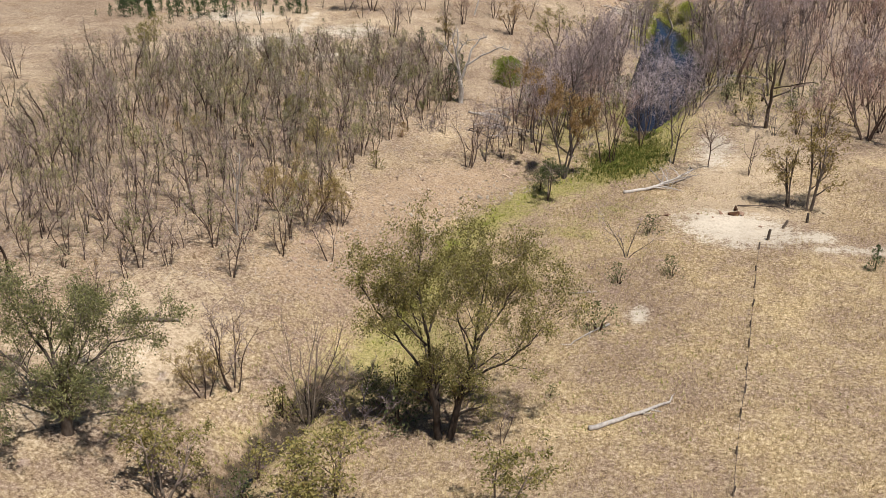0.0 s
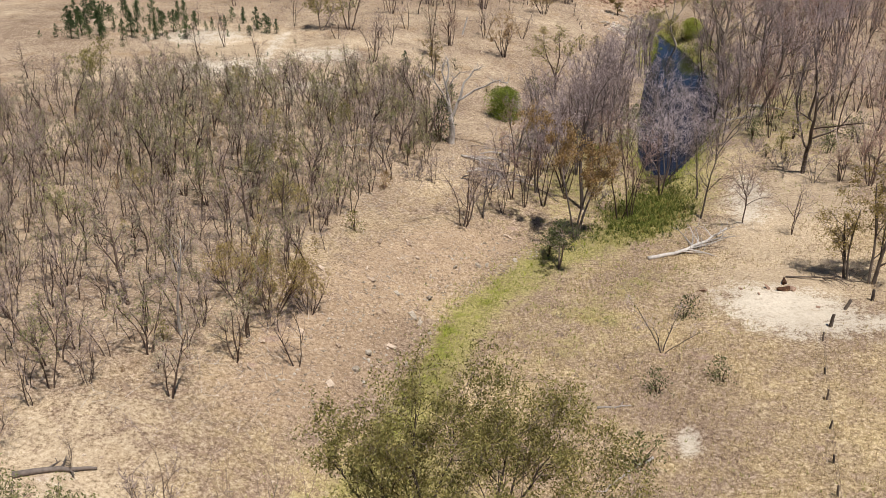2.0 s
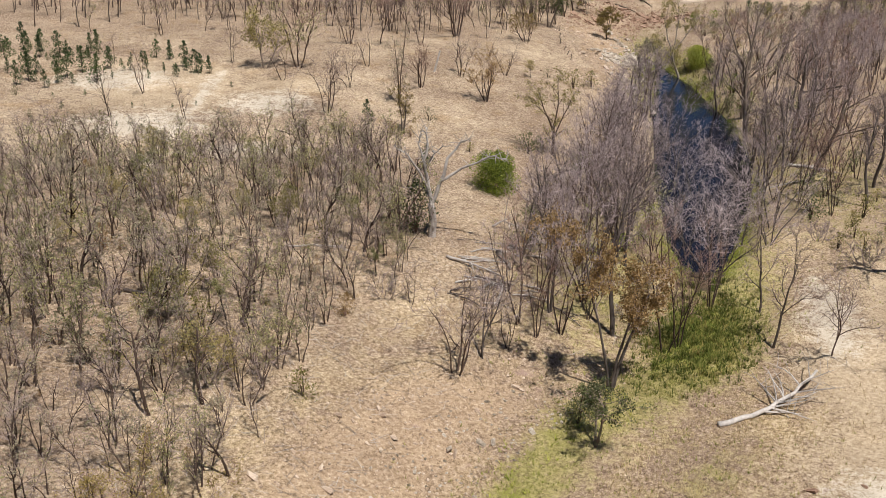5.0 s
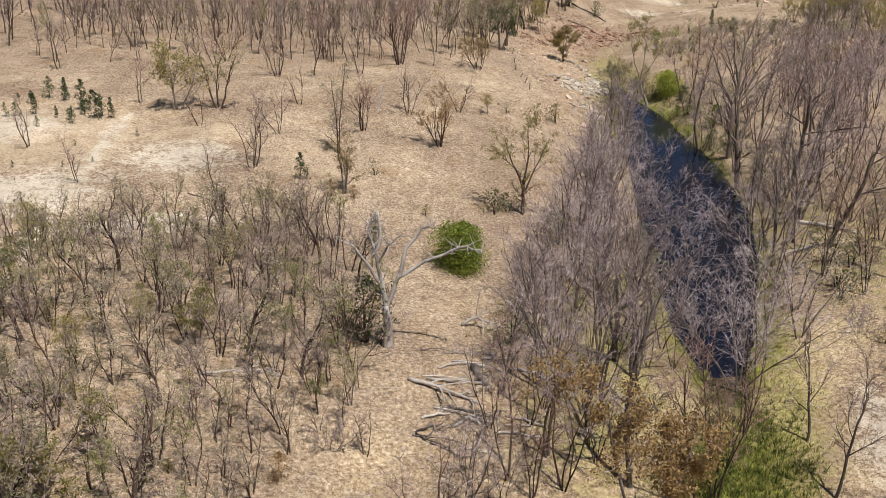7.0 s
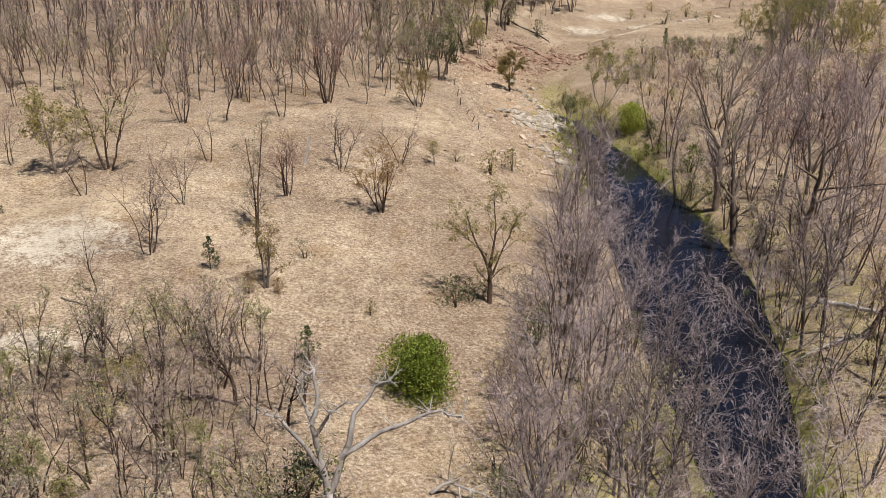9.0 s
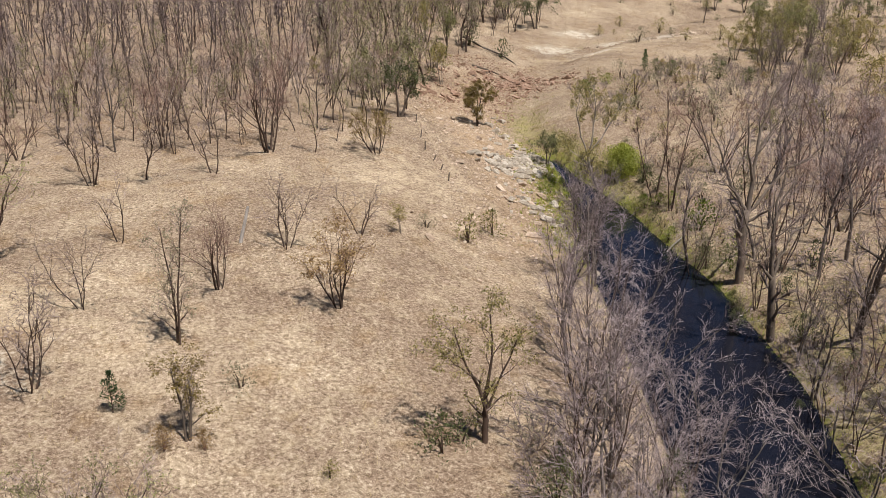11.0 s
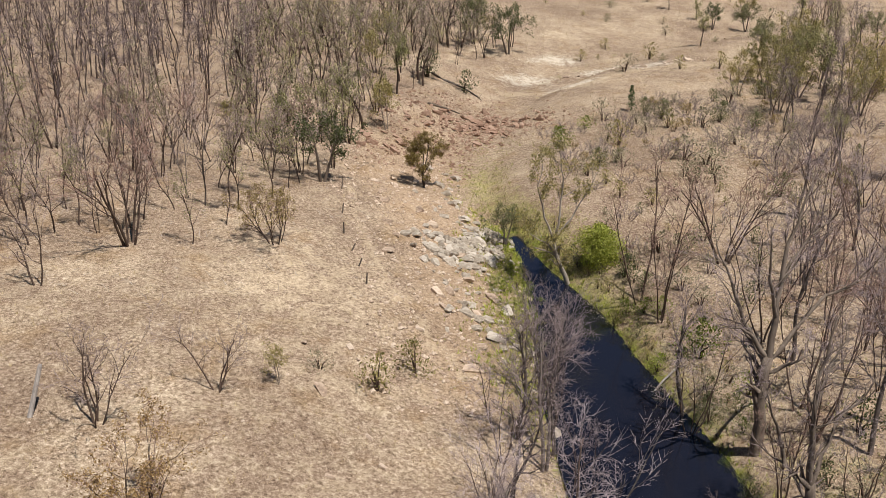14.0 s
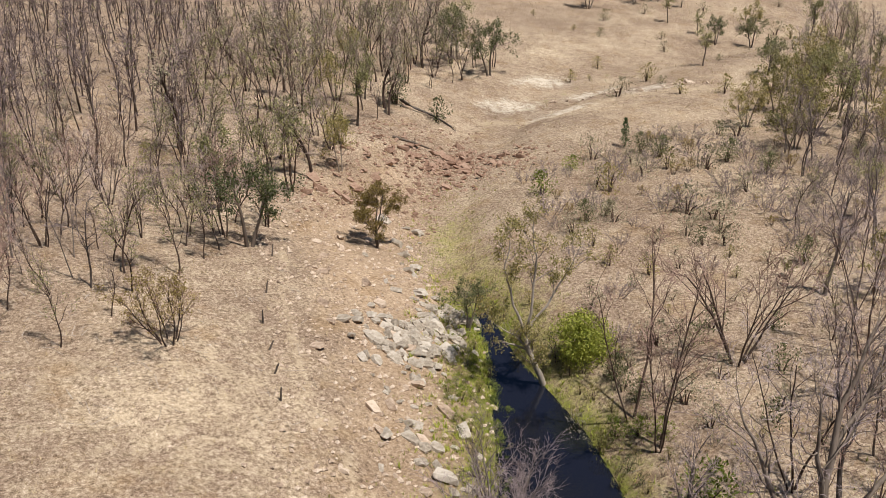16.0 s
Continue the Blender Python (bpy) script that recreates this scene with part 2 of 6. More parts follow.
def water_material():
    m, t, b = material("creek_water", 0.03, 0.5)
    # Blue tint and high IOR put a stronger blue sky reflection into the material.
    b.inputs["Base Color"].default_value = (0.010, 0.011, 0.018, 1)
    b.inputs["IOR"].default_value = 1.6
    b.inputs["Specular Tint"].default_value = (0.5, 0.74, 1.0, 1)
    bump(t, b, noise_of(t, 4.0, 4, 0.6), 0.35, 0.02)
    return m


# ---- ground and water ----
def axis(lo, hi, fine, reach):
    """Grid lines: evenly fine from lo to hi, then ever wider out to reach."""
    inner = list(np.arange(lo, hi, fine))
    out, step, up, down = [], fine, hi, lo
    low = []
    while up < reach:
        step *= 1.17
        up, down = up + step, down - step
        out.append(up)
        low.append(down)
    return np.array(low[::-1] + inner + out)


def blob(x, y, cx, cy, rx, ry, turn=0.0):
    """1 in the middle of an oval patch, falling to 0 at its rim."""
    c, s = math.cos(radians(turn)), math.sin(radians(turn))
    u, v = (x - cx) * c + (y - cy) * s, -(x - cx) * s + (y - cy) * c
    return np.clip(1.25 - np.hypot(u / rx, v / ry), 0, 1)


def band(x, y, points, width):
    """1 along a line, falling to 0 at width from it."""
    best = np.full(x.shape, 1e9)
    for (ax, ay), (bx, by) in zip(points, points[1:]):
        dx, dy = bx - ax, by - ay
        k = np.clip(((x - ax) * dx + (y - ay) * dy) / (dx * dx + dy * dy), 0, 1)
        best = np.minimum(best, np.hypot(x - ax - k * dx, y - ay - k * dy))
    return np.clip(1.2 - best / width, 0, 1)


def ground_areas(x, y):
    """What covers the ground: the weight of each cover at each point."""
    d = creek_distance(x, y)
    w = half_width(y)
    a = np.abs(d) - w
    stony = np.clip(1.2 - np.abs(d - 6.5) / 6, 0, 1) * np.interp(y, [58, 64, 88, 96], [0, 1, 1, 0])
    stony = np.maximum(stony, np.clip(1.25 - np.abs(d - 6) / 7, 0, 1) * np.interp(y, [150, 160, 205, 225], [0, 1, 1, 0.2]))
    green = np.clip(1.3 - np.abs(d + np.interp(y, [58, 62, 88, 94], [1.5, 0.2, 0.2, 1.5])) / np.interp(y, [58, 62, 84, 94, 180, 190], [5, 2.2, 2.6, 5, 5, 3.2]), 0, 1) * np.interp(y, [45, 56, 100, 186, 200, 215], [0.55, 1, 1, 0.8, 0.75, 0])
    green = np.maximum(green, blob(x, y, 10, 79, 10, 15, -30) * (0.55 + 0.35 * np.sin(x * 0.7 + 1.5 * np.sin(y * 0.5)) * np.sin(y * 0.6)))
    green = np.maximum(green, blob(x, y, 8, 50, 13, 10, 0) * (0.36 + 0.2 * np.sin(x * 0.5 + 1.5 * np.sin(y * 0.4)) * np.sin(y * 0.5)))
    green = np.maximum(green, blob(x, y, -1.5, 55, 4.5, 10, -25) * 0.95)
    green = np.maximum(green, blob(x, y, 14, 106, 8, 20, -12) * 0.85)
    green = np.maximum(green, blob(x, y, 20, 117, 5, 12, -20) * 0.95)
    green = np.maximum(green, blob(x, y, 39, 128, 12, 36, -8) * 0.7)
    lush = blob(x, y, 18.5, 96, 4.4, 9, -32)
    lush = np.maximum(lush, np.clip(1.2 - np.abs(d - 0.4) / np.interp(y, [62, 80], [1.7, 2.6]), 0, 1) * np.interp(y, [54, 62, 72, 80, 86, 92], [0.3, 1.0, 0.9, 0.85, 0.6, 0.6]) * (0.8 + 0.3 * np.sin(x * 1.9 + y * 0.8) * np.sin(y * 0.9)))
    lush = np.maximum(lush, np.clip(1.2 - np.maximum(a, 0) / np.where(d > 0, np.interp(y, [150, 160, 182, 188], [2.6, 7.0, 6.0, 2.5]), 2.6), 0, 1) * np.interp(y, [100, 106, 186, 192], [0, 0.95, 0.95, 0]))
    pale = np.maximum(blob(x, y, 24.0, 75.8, 7.2, 6.4, -40) * 1.1, blob(x, y, 32, 70.6, 8, 2.2, -4) * 0.8)
    pale = np.maximum(pale, blob(x, y, 29.5, 73.5, 3.5, 3.0, 0) * 0.9)
    pale = np.maximum(pale, blob(x, y, 27.5, 97, 3.4, 9, -14) * 0.85)
    pale = np.maximum(pale, blob(x, y, -20, 50, 7, 12, -20) * 0.55)
    bare_flat = blob(x, y, 26, 81.5, 12, 8, 15) * 0.95
    pale = np.maximum(pale, blob(x, y, 13.2, 60.2, 1.3, 2.4, -20))
    for cx, cy, rx, ry in ((-24, 132, 13, 9), (-14, 125, 10, 4), (-30, 148, 12, 8), (-13, 140, 9, 8)):
        pale = np.maximum(pale, blob(x, y, cx, cy, rx, ry, 10) * 0.82)
    pale = np.maximum(pale, band(x, y, [(-21, 118), (-20.6, 134.7), (-19.8, 142.2), (-19.3, 152)], 1.3) * 0.9)
    for cx, cy, rx, ry in ((60, 238, 8, 6), (64, 232, 9, 4), (72, 241, 9, 3.5), (68, 248, 10, 4), (78, 236, 9, 3)):
        pale = np.maximum(pale, blob(x, y, cx, cy, rx, ry, 15) * 0.78)
    bare = np.maximum(blob(x, y, 27, 90, 7, 11, -20), blob(x, y, -19, 52, 8, 15, -20) * 0.85)
    bare = np.maximum(bare, bare_flat)
    bare = np.maximum(bare, blob(x, y, -12, 146, 9, 8, 10) * 0.85)
    bare = np.maximum(bare, blob(x, y, 33, 97, 6, 14, -14) * 0.9)
    bare = np.maximum(bare, blob(x, y, 44, 117, 6, 12, -10) * 0.8)
    bare = np.maximum(bare, blob(x, y, 20, 170, 9, 12, 0) * 0.6)
    bare = np.maximum(bare, band(x, y, [(-21, 118), (-20.6, 134.7), (-19.8, 142.2), (-19.3, 152)], 1.8))
    bare = np.maximum(bare, band(x, y, [(27.5, 160), (25.5, 170), (25.6, 180), (26.5, 192)], 0.9) * 0.8)
    bare = np.maximum(bare, blob(x, y, -26, 146, 16, 18, 20) * 0.95)
    bare = np.maximum(bare, blob(x, y, -30, 128, 24, 7, 6) * 0.9)
    bare = np.maximum(bare, band(x, y, [(55, 232), (63, 230), (74, 233), (88, 233), (104, 240)], 2.6) * 0.75)
    litter = 0.6 * np.clip((d - 8) / 8, 0, 1) * np.interp(y, [55, 62, 112, 120], [0, 1, 1, 0]) * np.interp(x, [-48, -38], [0, 1])
    litter = np.maximum(litter, np.interp(y, [168, 178], [0, 0.8]) * np.clip((d - 20) / 6, 0, 1))
    litter = np.maximum(litter, np.interp(y, [140, 160], [0.85, 0.4]) * np.clip((-d - 4) / 6, 0, 1) * np.interp(y, [98, 115], [0, 1]) * np.interp(y, [225, 240], [1, 0]))
    mud = np.clip(1.1 - np.maximum(a, 0) / np.interp(y, [52, 58], [1.6, 0.9]), 0, 1) * np.interp(y, [30, 54, 58, 100, 104, 184, 188], [1, 1, 0, 0, 1, 1, 0])
    gold = np.interp(y, [95, 120], [1, 0]) * np.interp(d, [6, 16], [1, 0.35])
    return dict(gold=gold, stony=stony, green=green, lush=lush, pale=pale, bare=bare, litter=litter, mud=mud)


def build_ground():
    xs, ys = axis(-60, 95, 0.95, 2500), axis(28, 245, 0.95, 2500)
    gx, gy = np.meshgrid(xs, ys)
    x, y = gx.ravel(), gy.ravel()
    z = ground(x, y)
    areas = ground_areas(x, y)
    rough = np.random.RandomState(3).normal(0, 0.012, len(x)) * (np.abs(x) < 150) * (1 - 0.3 * areas["stony"])
    z = z + rough * (1 - 0.7 * areas["mud"])
    nx, ny = len(xs), len(ys)
    idx = np.arange(nx * ny).reshape(ny, nx)
    faces = np.stack([idx[:-1, :-1], idx[:-1, 1:], idx[1:, 1:], idx[1:, :-1]], -1).reshape(-1, 4)
    me = bpy.data.meshes.new("ground")
    me.from_pydata(np.stack([x, y, z], 1).tolist(), [], faces.tolist())
    for name, values in areas.items():
        me.attributes.new(name, "FLOAT", "POINT").data.foreach_set("value", values.astype(np.float32))
    me.shade_smooth()
    me.materials.append(ground_material())
    return tagged(new("ground", me), "dry straw-coloured grassland with bare soil and a green creek line", "ground", kind="structure")


def build_water(name, y0, y1, level, label, width):
    ys = np.arange(y0, y1, 1.0)
    verts, faces = [], []
    for y in ys:
        cx, wide = float(np.interp(y, CY, CX)), width + float(half_width(y)) * 1.25
        verts += [(cx - wide, y, level), (cx + wide, y, level)]
    for i in range(len(ys) - 1):
        faces.append((2 * i, 2 * i + 1, 2 * i + 3, 2 * i + 2))
    me = bpy.data.meshes.new(name)
    me.from_pydata(verts, [], faces)
    me.materials.append(WATER_MAT)
    return tagged(new(name, me), label, "water", kind="structure")


build_ground()
WATER_MAT = water_material()
build_water("water", 100, 186, WATER, "long still dark creek pool between trees", 1.0)
build_water("water", 22, 50, -1.85, "narrow dark creek channel below the trees", 0.5)


# ---- trees ----
class Shape:
    """Collects tubes, leaves and lumps for one mesh."""

    def __init__(self):
        self.v, self.f = [], []

    def tube(self, path, radii, sides=4):
        first, n = len(self.v), len(path)
        for i, (p, r) in enumerate(zip(path, radii)):
            d = (path[min(i + 1, n - 1)] - path[max(i - 1, 0)]).normalized()
            u = d.orthogonal().normalized()
            w = d.cross(u)
            if i == n - 1 and r < 0.02:
                self.v.append(tuple(p))
                break
            for k in range(sides):
                a = 2 * math.pi * k / sides
                self.v.append(tuple(p + (u * math.cos(a) + w * math.sin(a)) * r))
        pointed = len(self.v) - first == (n - 1) * sides + 1
        rings = n - 1 if pointed else n
        for i in range(rings - 1):
            for k in range(sides):
                a, b = first + i * sides + k, first + i * sides + (k + 1) % sides
                self.f.append((a, b, b + sides, a + sides))
        last = first + (rings - 1) * sides
        if pointed:
            for k in range(sides):
                self.f.append((last + k, last + (k + 1) % sides, last + sides))
        else:
            self.f.append(tuple(last + k for k in range(sides)))

    def sliver(self, p, q, width, rng):
        u = (q - p).cross(rand_dir(rng)).normalized() * width * 0.5
        n = len(self.v)
        self.v += [tuple(p + u), tuple(p - u), tuple(q)]
        self.f.append((n, n + 1, n + 2))

    def leaf(self, p, d, length, width, rng, facing=None):
        d = d.normalized()
        u = d.cross(facing or rand_dir(rng)).normalized() * width * 0.5
        n = len(self.v)
        m = p + d * length * 0.45
        self.v += [tuple(p), tuple(m + u), tuple(p + d * length), tuple(m - u)]
        self.f.append((n, n + 1, n + 2, n + 3))

    def mesh(self, name, mat, smooth=False):
        me = bpy.data.meshes.new(name)
        me.from_pydata(self.v, [], self.f)
        if smooth:
            me.shade_smooth()
        me.materials.append(mat)
        return me


def rand_dir(rng):
    while True:
        v = Vector((rng.uniform(-1, 1), rng.uniform(-1, 1), rng.uniform(-1, 1)))
        if 0.1 < v.length < 1:
            return v.normalized()


def grow(rng, spec, wood, twigs, tips, start, way, length, radius, level):
    """One branch and all that grows from it. spec holds, per level: the number of children, their length and the angle they leave at."""
    if level == len(spec["kids"]):
        d = (way + Vector((0, 0, spec["up"][level]))).normalized()
        tip = start + d * length
        twigs.sliver(start, tip, spec["hair"], rng)
        tips.append((tip, d, start.lerp(tip, 0.5)))
        return
    n = spec["bits"][level]
    path, radii, p, d = [start], [radius], start.copy(), way.normalized()
    end = radius * spec["taper"]
    for i in range(n):
        d = (d + rand_dir(rng) * spec["wobble"][level] + Vector((0, 0, spec["up"][level]))).normalized()
        p = p + d * (length / n)
        path.append(p.copy())
        radii.append(radius + (end - radius) * (i + 1) / n)
    (wood if level <= spec["wood"] else twigs).tube(path, radii, (6, 4)[level] if level < 2 and radius > 0.07 else (4 if level == 0 else 3))
    count = spec["kids"][level]
    count = max(1, round(count * rng.uniform(0.75, 1.25)))
    for k in range(count):
        s = spec["from"][level] + (1 - spec["from"][level]) * (k + rng.uniform(0.3, 1.0)) / count
        s = min(s, 1.0) * n
        i = min(int(s), n - 1)
        q = path[i].lerp(path[i + 1], s - i)
        along = (path[i + 1] - path[i]).normalized()
        side = along.cross(rand_dir(rng)).normalized()
        angle = radians(spec["angle"][level] * rng.uniform(0.35, 1.55))
        kid = along * math.cos(angle) + side * math.sin(angle)
        size = length * spec["ratio"][level] * rng.uniform(0.5, 1.3) * (1.15 - 0.35 * s / n)
        r = max(radius + (end - radius) * s / n, 0.008) * spec["thin"]
        grow(rng, spec, wood, twigs, tips, q, kid, size, r, level + 1)


def part(name, me, parent, label=""):
    ob = new(name, me)
    ob.parent = parent
    if label:
        ob["label"] = label
    return ob


TREES, PLACED, CACHE = {}, [], {}


def tree_kind(key, seed, name, label, spec, bark, twig, leaf=None, category="tree"):
    """Builds one tree 1 unit high, as an Empty with trunk, twigs and leaves."""
    rng = random.Random(seed)
    wood, twigs, leaves, tips = Shape(), Shape(), Shape(), []
    for s in range(spec["stems"]):
        a = 2 * math.pi * (s + rng.uniform(-0.3, 0.3)) / spec["stems"]
        lean = radians(spec["lean"] * rng.uniform(0.4, 1.2))
        way = Vector((math.cos(a) * math.sin(lean), math.sin(a) * math.sin(lean), math.cos(lean)))
        foot = Vector((math.cos(a), math.sin(a), 0)) * spec["foot"] * (spec["stems"] > 1)
        grow(rng, spec, wood, twigs, tips, foot - Vector((0, 0, 0.25)), way, spec["length"] * rng.uniform(0.75, 1.15), spec["radius"] * rng.uniform(0.75, 1.2), 0)
    if leaf:
        for p, d, q in tips:
            if rng.random() > spec["leafy"]:
                continue
            for _ in range(spec["leaves"]):
                c = q.lerp(p, rng.uniform(0.2, 1.15)) + rand_dir(rng) * spec["puff"] * rng.random()
                leaves.leaf(c, (rand_dir(rng) + Vector((0, 0, spec["droop"]))), spec["leaf"] * rng.uniform(0.6, 1.3), spec["leaf"] * spec["broad"], rng)
    top = max(v[2] for v in (twigs.v or wood.v)) if (twigs.v or wood.v) else 1
    settle(key, name, label, category, top, seed, (("trunk", wood, bark), ("crown", twigs, twig), ("foliage", leaves, leaf)))


def settle(key, name, label, category, top, seed, shapes):
    TREES[key] = dict(name=name, label=label, category=category, height=top, rng=random.Random(seed + 99), used=False, parts=[])
    for pname, shape, mat in shapes:
        if shape.v:
            TREES[key]["parts"].append((pname, shape.mesh(key + "_" + pname, mat, pname == "trunk")))


def spec(**over):
    base = dict(stems=1, lean=8, foot=0.12, length=5.0, radius=0.13, taper=0.35, thin=0.62, wood=1,
                kids=(6, 5, 4), bits=(6, 4, 3, 2), wobble=(0.12, 0.2, 0.25, 0.25), up=(0.05, 0.12, 0.1, 0.05),
                angle=(38, 40, 42), ratio=(0.5, 0.5, 0.5), leafy=0.0, leaves=0, puff=0.2, hair=0.023, droop=-0.5, leaf=0.16, broad=0.35)
    base["from"] = (0.3, 0.3, 0.25)
    base.update(over)
    return base


def plant(key, x, y, h, turn=None, label="", group="", lean=0.0, wide=1.0):
    """A tree of that kind, h metres high, standing at x, y."""
    k = TREES[key]
    rng = k["rng"]
    s = h / k["height"]
    top = new(k["name"])
    top.empty_display_size = 0.3
    top.matrix_basis = (pose(x, y, z_at(x, y), lean * rng.uniform(-1, 1), lean * rng.uniform(-1, 1), rng.uniform(0, 360) if turn is None else turn)
                        @ Matrix.Diagonal((s * wide, s * wide, s, 1)))
    for pname, me in k["parts"]:
        part(pname, me, top)
    PLACED.append((x, y))
    return tagged(top, label or k["label"], k["category"], group or k["name"] + " stand")


def wood_of(name, label, places, category="woodland"):
    """One far stand of trees as a single object, from places of kind, x, y, height."""
    rng = np.random.RandomState(5)
    blocks = {}
    for key, x, y, h in places:
        k = TREES[key]
        s = h / k["height"]
        a = rng.uniform(0, 2 * math.pi)
        c, n = math.cos(a) * s, math.sin(a) * s
        for pname, me in k["parts"]:
            if me not in CACHE:
                co = np.empty(len(me.vertices) * 3, np.float32)
                me.vertices.foreach_get("co", co)
                CACHE[me] = (co.reshape(-1, 3), [tuple(p.vertices) for p in me.polygons])
            co, faces = CACHE[me]
            moved = np.stack([co[:, 0] * c - co[:, 1] * n + x, co[:, 0] * n + co[:, 1] * c + y, co[:, 2] * s + z_at(x, y)], 1)
            blocks.setdefault(pname, []).append((moved, faces, me.materials[0]))
    top = tagged(new(name), label, category, kind="stuff")
    top.location = (0, 0, 0)
    for pname, items in blocks.items():
        mats = list({m.name: m for _, _, m in items}.values())
        verts, faces, slots, at = [], [], [], 0
        for co, fs, m in items:
            verts.append(co)
            faces += [tuple(i + at for i in f) for f in fs]
            slots += [mats.index(m)] * len(fs)
            at += len(co)
        me = bpy.data.meshes.new(name + "_" + pname)
        me.from_pydata(np.concatenate(verts).tolist(), [], faces)
        for m in mats:
            me.materials.append(m)
        me.polygons.foreach_set("material_index", slots)
        part(pname, me, top)
    return top


def bush_kind(key, seed, name, label, category, wide, tall, count, leaf, mat, stem_mat=None, cone=0.0, lumps=14, low=0.0, broad=0.5, rise=0.2, sparse=0.35, fill=0.0):
    """A shrub, bush or young conifer: a lumpy mass of small leaves on short stems."""
    rng = random.Random(seed)
    leaves, stems = Shape(), Shape()
    balls = []
    for k in range(lumps):
        a, f = rng.uniform(0, 2 * math.pi), (k + 0.5) / lumps
        z = low + (tall - low) * f
        r = wide * 0.5 * ((1 - f) * cone + (1 - cone) * math.sqrt(max(0.05, 1 - (2 * f - 0.75) ** 2 * 0.75)))
        off = r * rng.uniform(0.3, 0.75)
        balls.append((Vector((math.cos(a) * off, math.sin(a) * off, z)), max(r * rng.uniform(0.45, 0.7), wide * 0.06)))
    for k in range(count):
        c, r = rng.choice(balls)
        d = rand_dir(rng)
        p = c + d * r * (1 - sparse * rng.random() ** 2)
        p.z = max(p.z, 0.03)
        leaves.leaf(p, (d.cross(rand_dir(rng)) + d * 0.3 + Vector((0, 0, rise))) if rise < 0.5 else (d * 0.6 + rand_dir(rng) * 0.7 + Vector((0, 0, rise))), leaf * rng.uniform(0.6, 1.4), leaf * broad, rng, d + rand_dir(rng) * 0.7 if rise < 0.5 else None)
    core = Shape()
    for c, r in balls if fill else ():
        ball = bmesh.new()
        bmesh.ops.create_icosphere(ball, subdivisions=1, radius=r * fill)
        first = len(core.v)
        core.v += [tuple(c + v.co * rng.uniform(0.8, 1.15)) for v in ball.verts]
        core.f += [tuple(first + v.index for v in f.verts) for f in ball.faces]
        ball.free()
    leaves.f += [tuple(len(leaves.v) + k for k in f) for f in core.f]
    leaves.v += core.v
    for k in range(5 if cone < 0.5 else 1):
        c = rng.choice(balls)[0] if cone < 0.5 else Vector((0, 0, tall * 0.9))
        stems.tube([Vector((c.x * 0.1, c.y * 0.1, -0.2)), Vector((c.x * 0.4, c.y * 0.4, c.z * 0.5)), c], [0.05 * wide / 2, 0.03 * wide / 2, 0.005], 4)
    settle(key, name, label, category, tall, seed, (("stem", stems, stem_mat or BARK_BROWN), ("foliage", leaves, mat)))


# Leafless regrowth in several shapes.
for i in range(6):
    tree_kind("bare%d" % i, 10 + i, "bare_tree", "leafless brown many-stemmed regrowth tree on dry grass",
              spec(stems=(2, 1, 3, 2, 4, 1)[i], lean=(12, 5, 17, 9, 18, 5)[i], length=(4.4, 4.8, 4.0, 4.7, 3.8, 4.9)[i], radius=(0.056, 0.07, 0.048, 0.056, 0.045, 0.074)[i], kids=((8, 5, 5), (11, 6, 5), (7, 5, 5), (8, 5, 5), (6, 5, 5), (12, 6, 5))[i], **{"from": (0.25, 0.25, 0.2)},
                   bits=(8, 5, 3, 1), ratio=(0.46, 0.5, 0.5), angle=(34, 40, 46), up=(0.03, 0.12, 0.05, 0.02), hair=0.032, thin=0.7, wobble=(0.2, 0.38, 0.4, 0.3)), BARK_BROWN, TWIG_BROWN)
for i in range(2):
    tree_kind("open%d" % i, 16 + i, "bare_tree", "leafless wide open tree with thin spreading branches",
              spec(stems=(3, 2)[i], lean=(26, 20)[i], length=4.6, radius=0.075, kids=(6, 5, 7), bits=(6, 4, 2, 1), ratio=(0.5, 0.5, 0.5), angle=(38, 42, 42), up=(0.03, 0.05, 0.04, 0.02), wobble=(0.24, 0.28, 0.25, 0.25)), BARK_BROWN, TWIG_GREY)
for i in range(2):
    tree_kind("red%d" % i, 18 + i, "reddish_bare_tree", "leafless tree with a vase of fine reddish twigs",
              spec(stems=(5, 4)[i], lean=(20, 14)[i], length=(3.6, 4.4)[i], radius=0.05, hair=0.024, kids=(6, 5, 7), bits=(6, 4, 2, 1), ratio=(0.5, 0.52, 0.5), angle=(28, 34, 36), up=(0.0, 0.08, 0.05, 0.02), wobble=(0.16, 0.24, 0.25, 0.25)), BARK_BROWN, TWIG_RED)
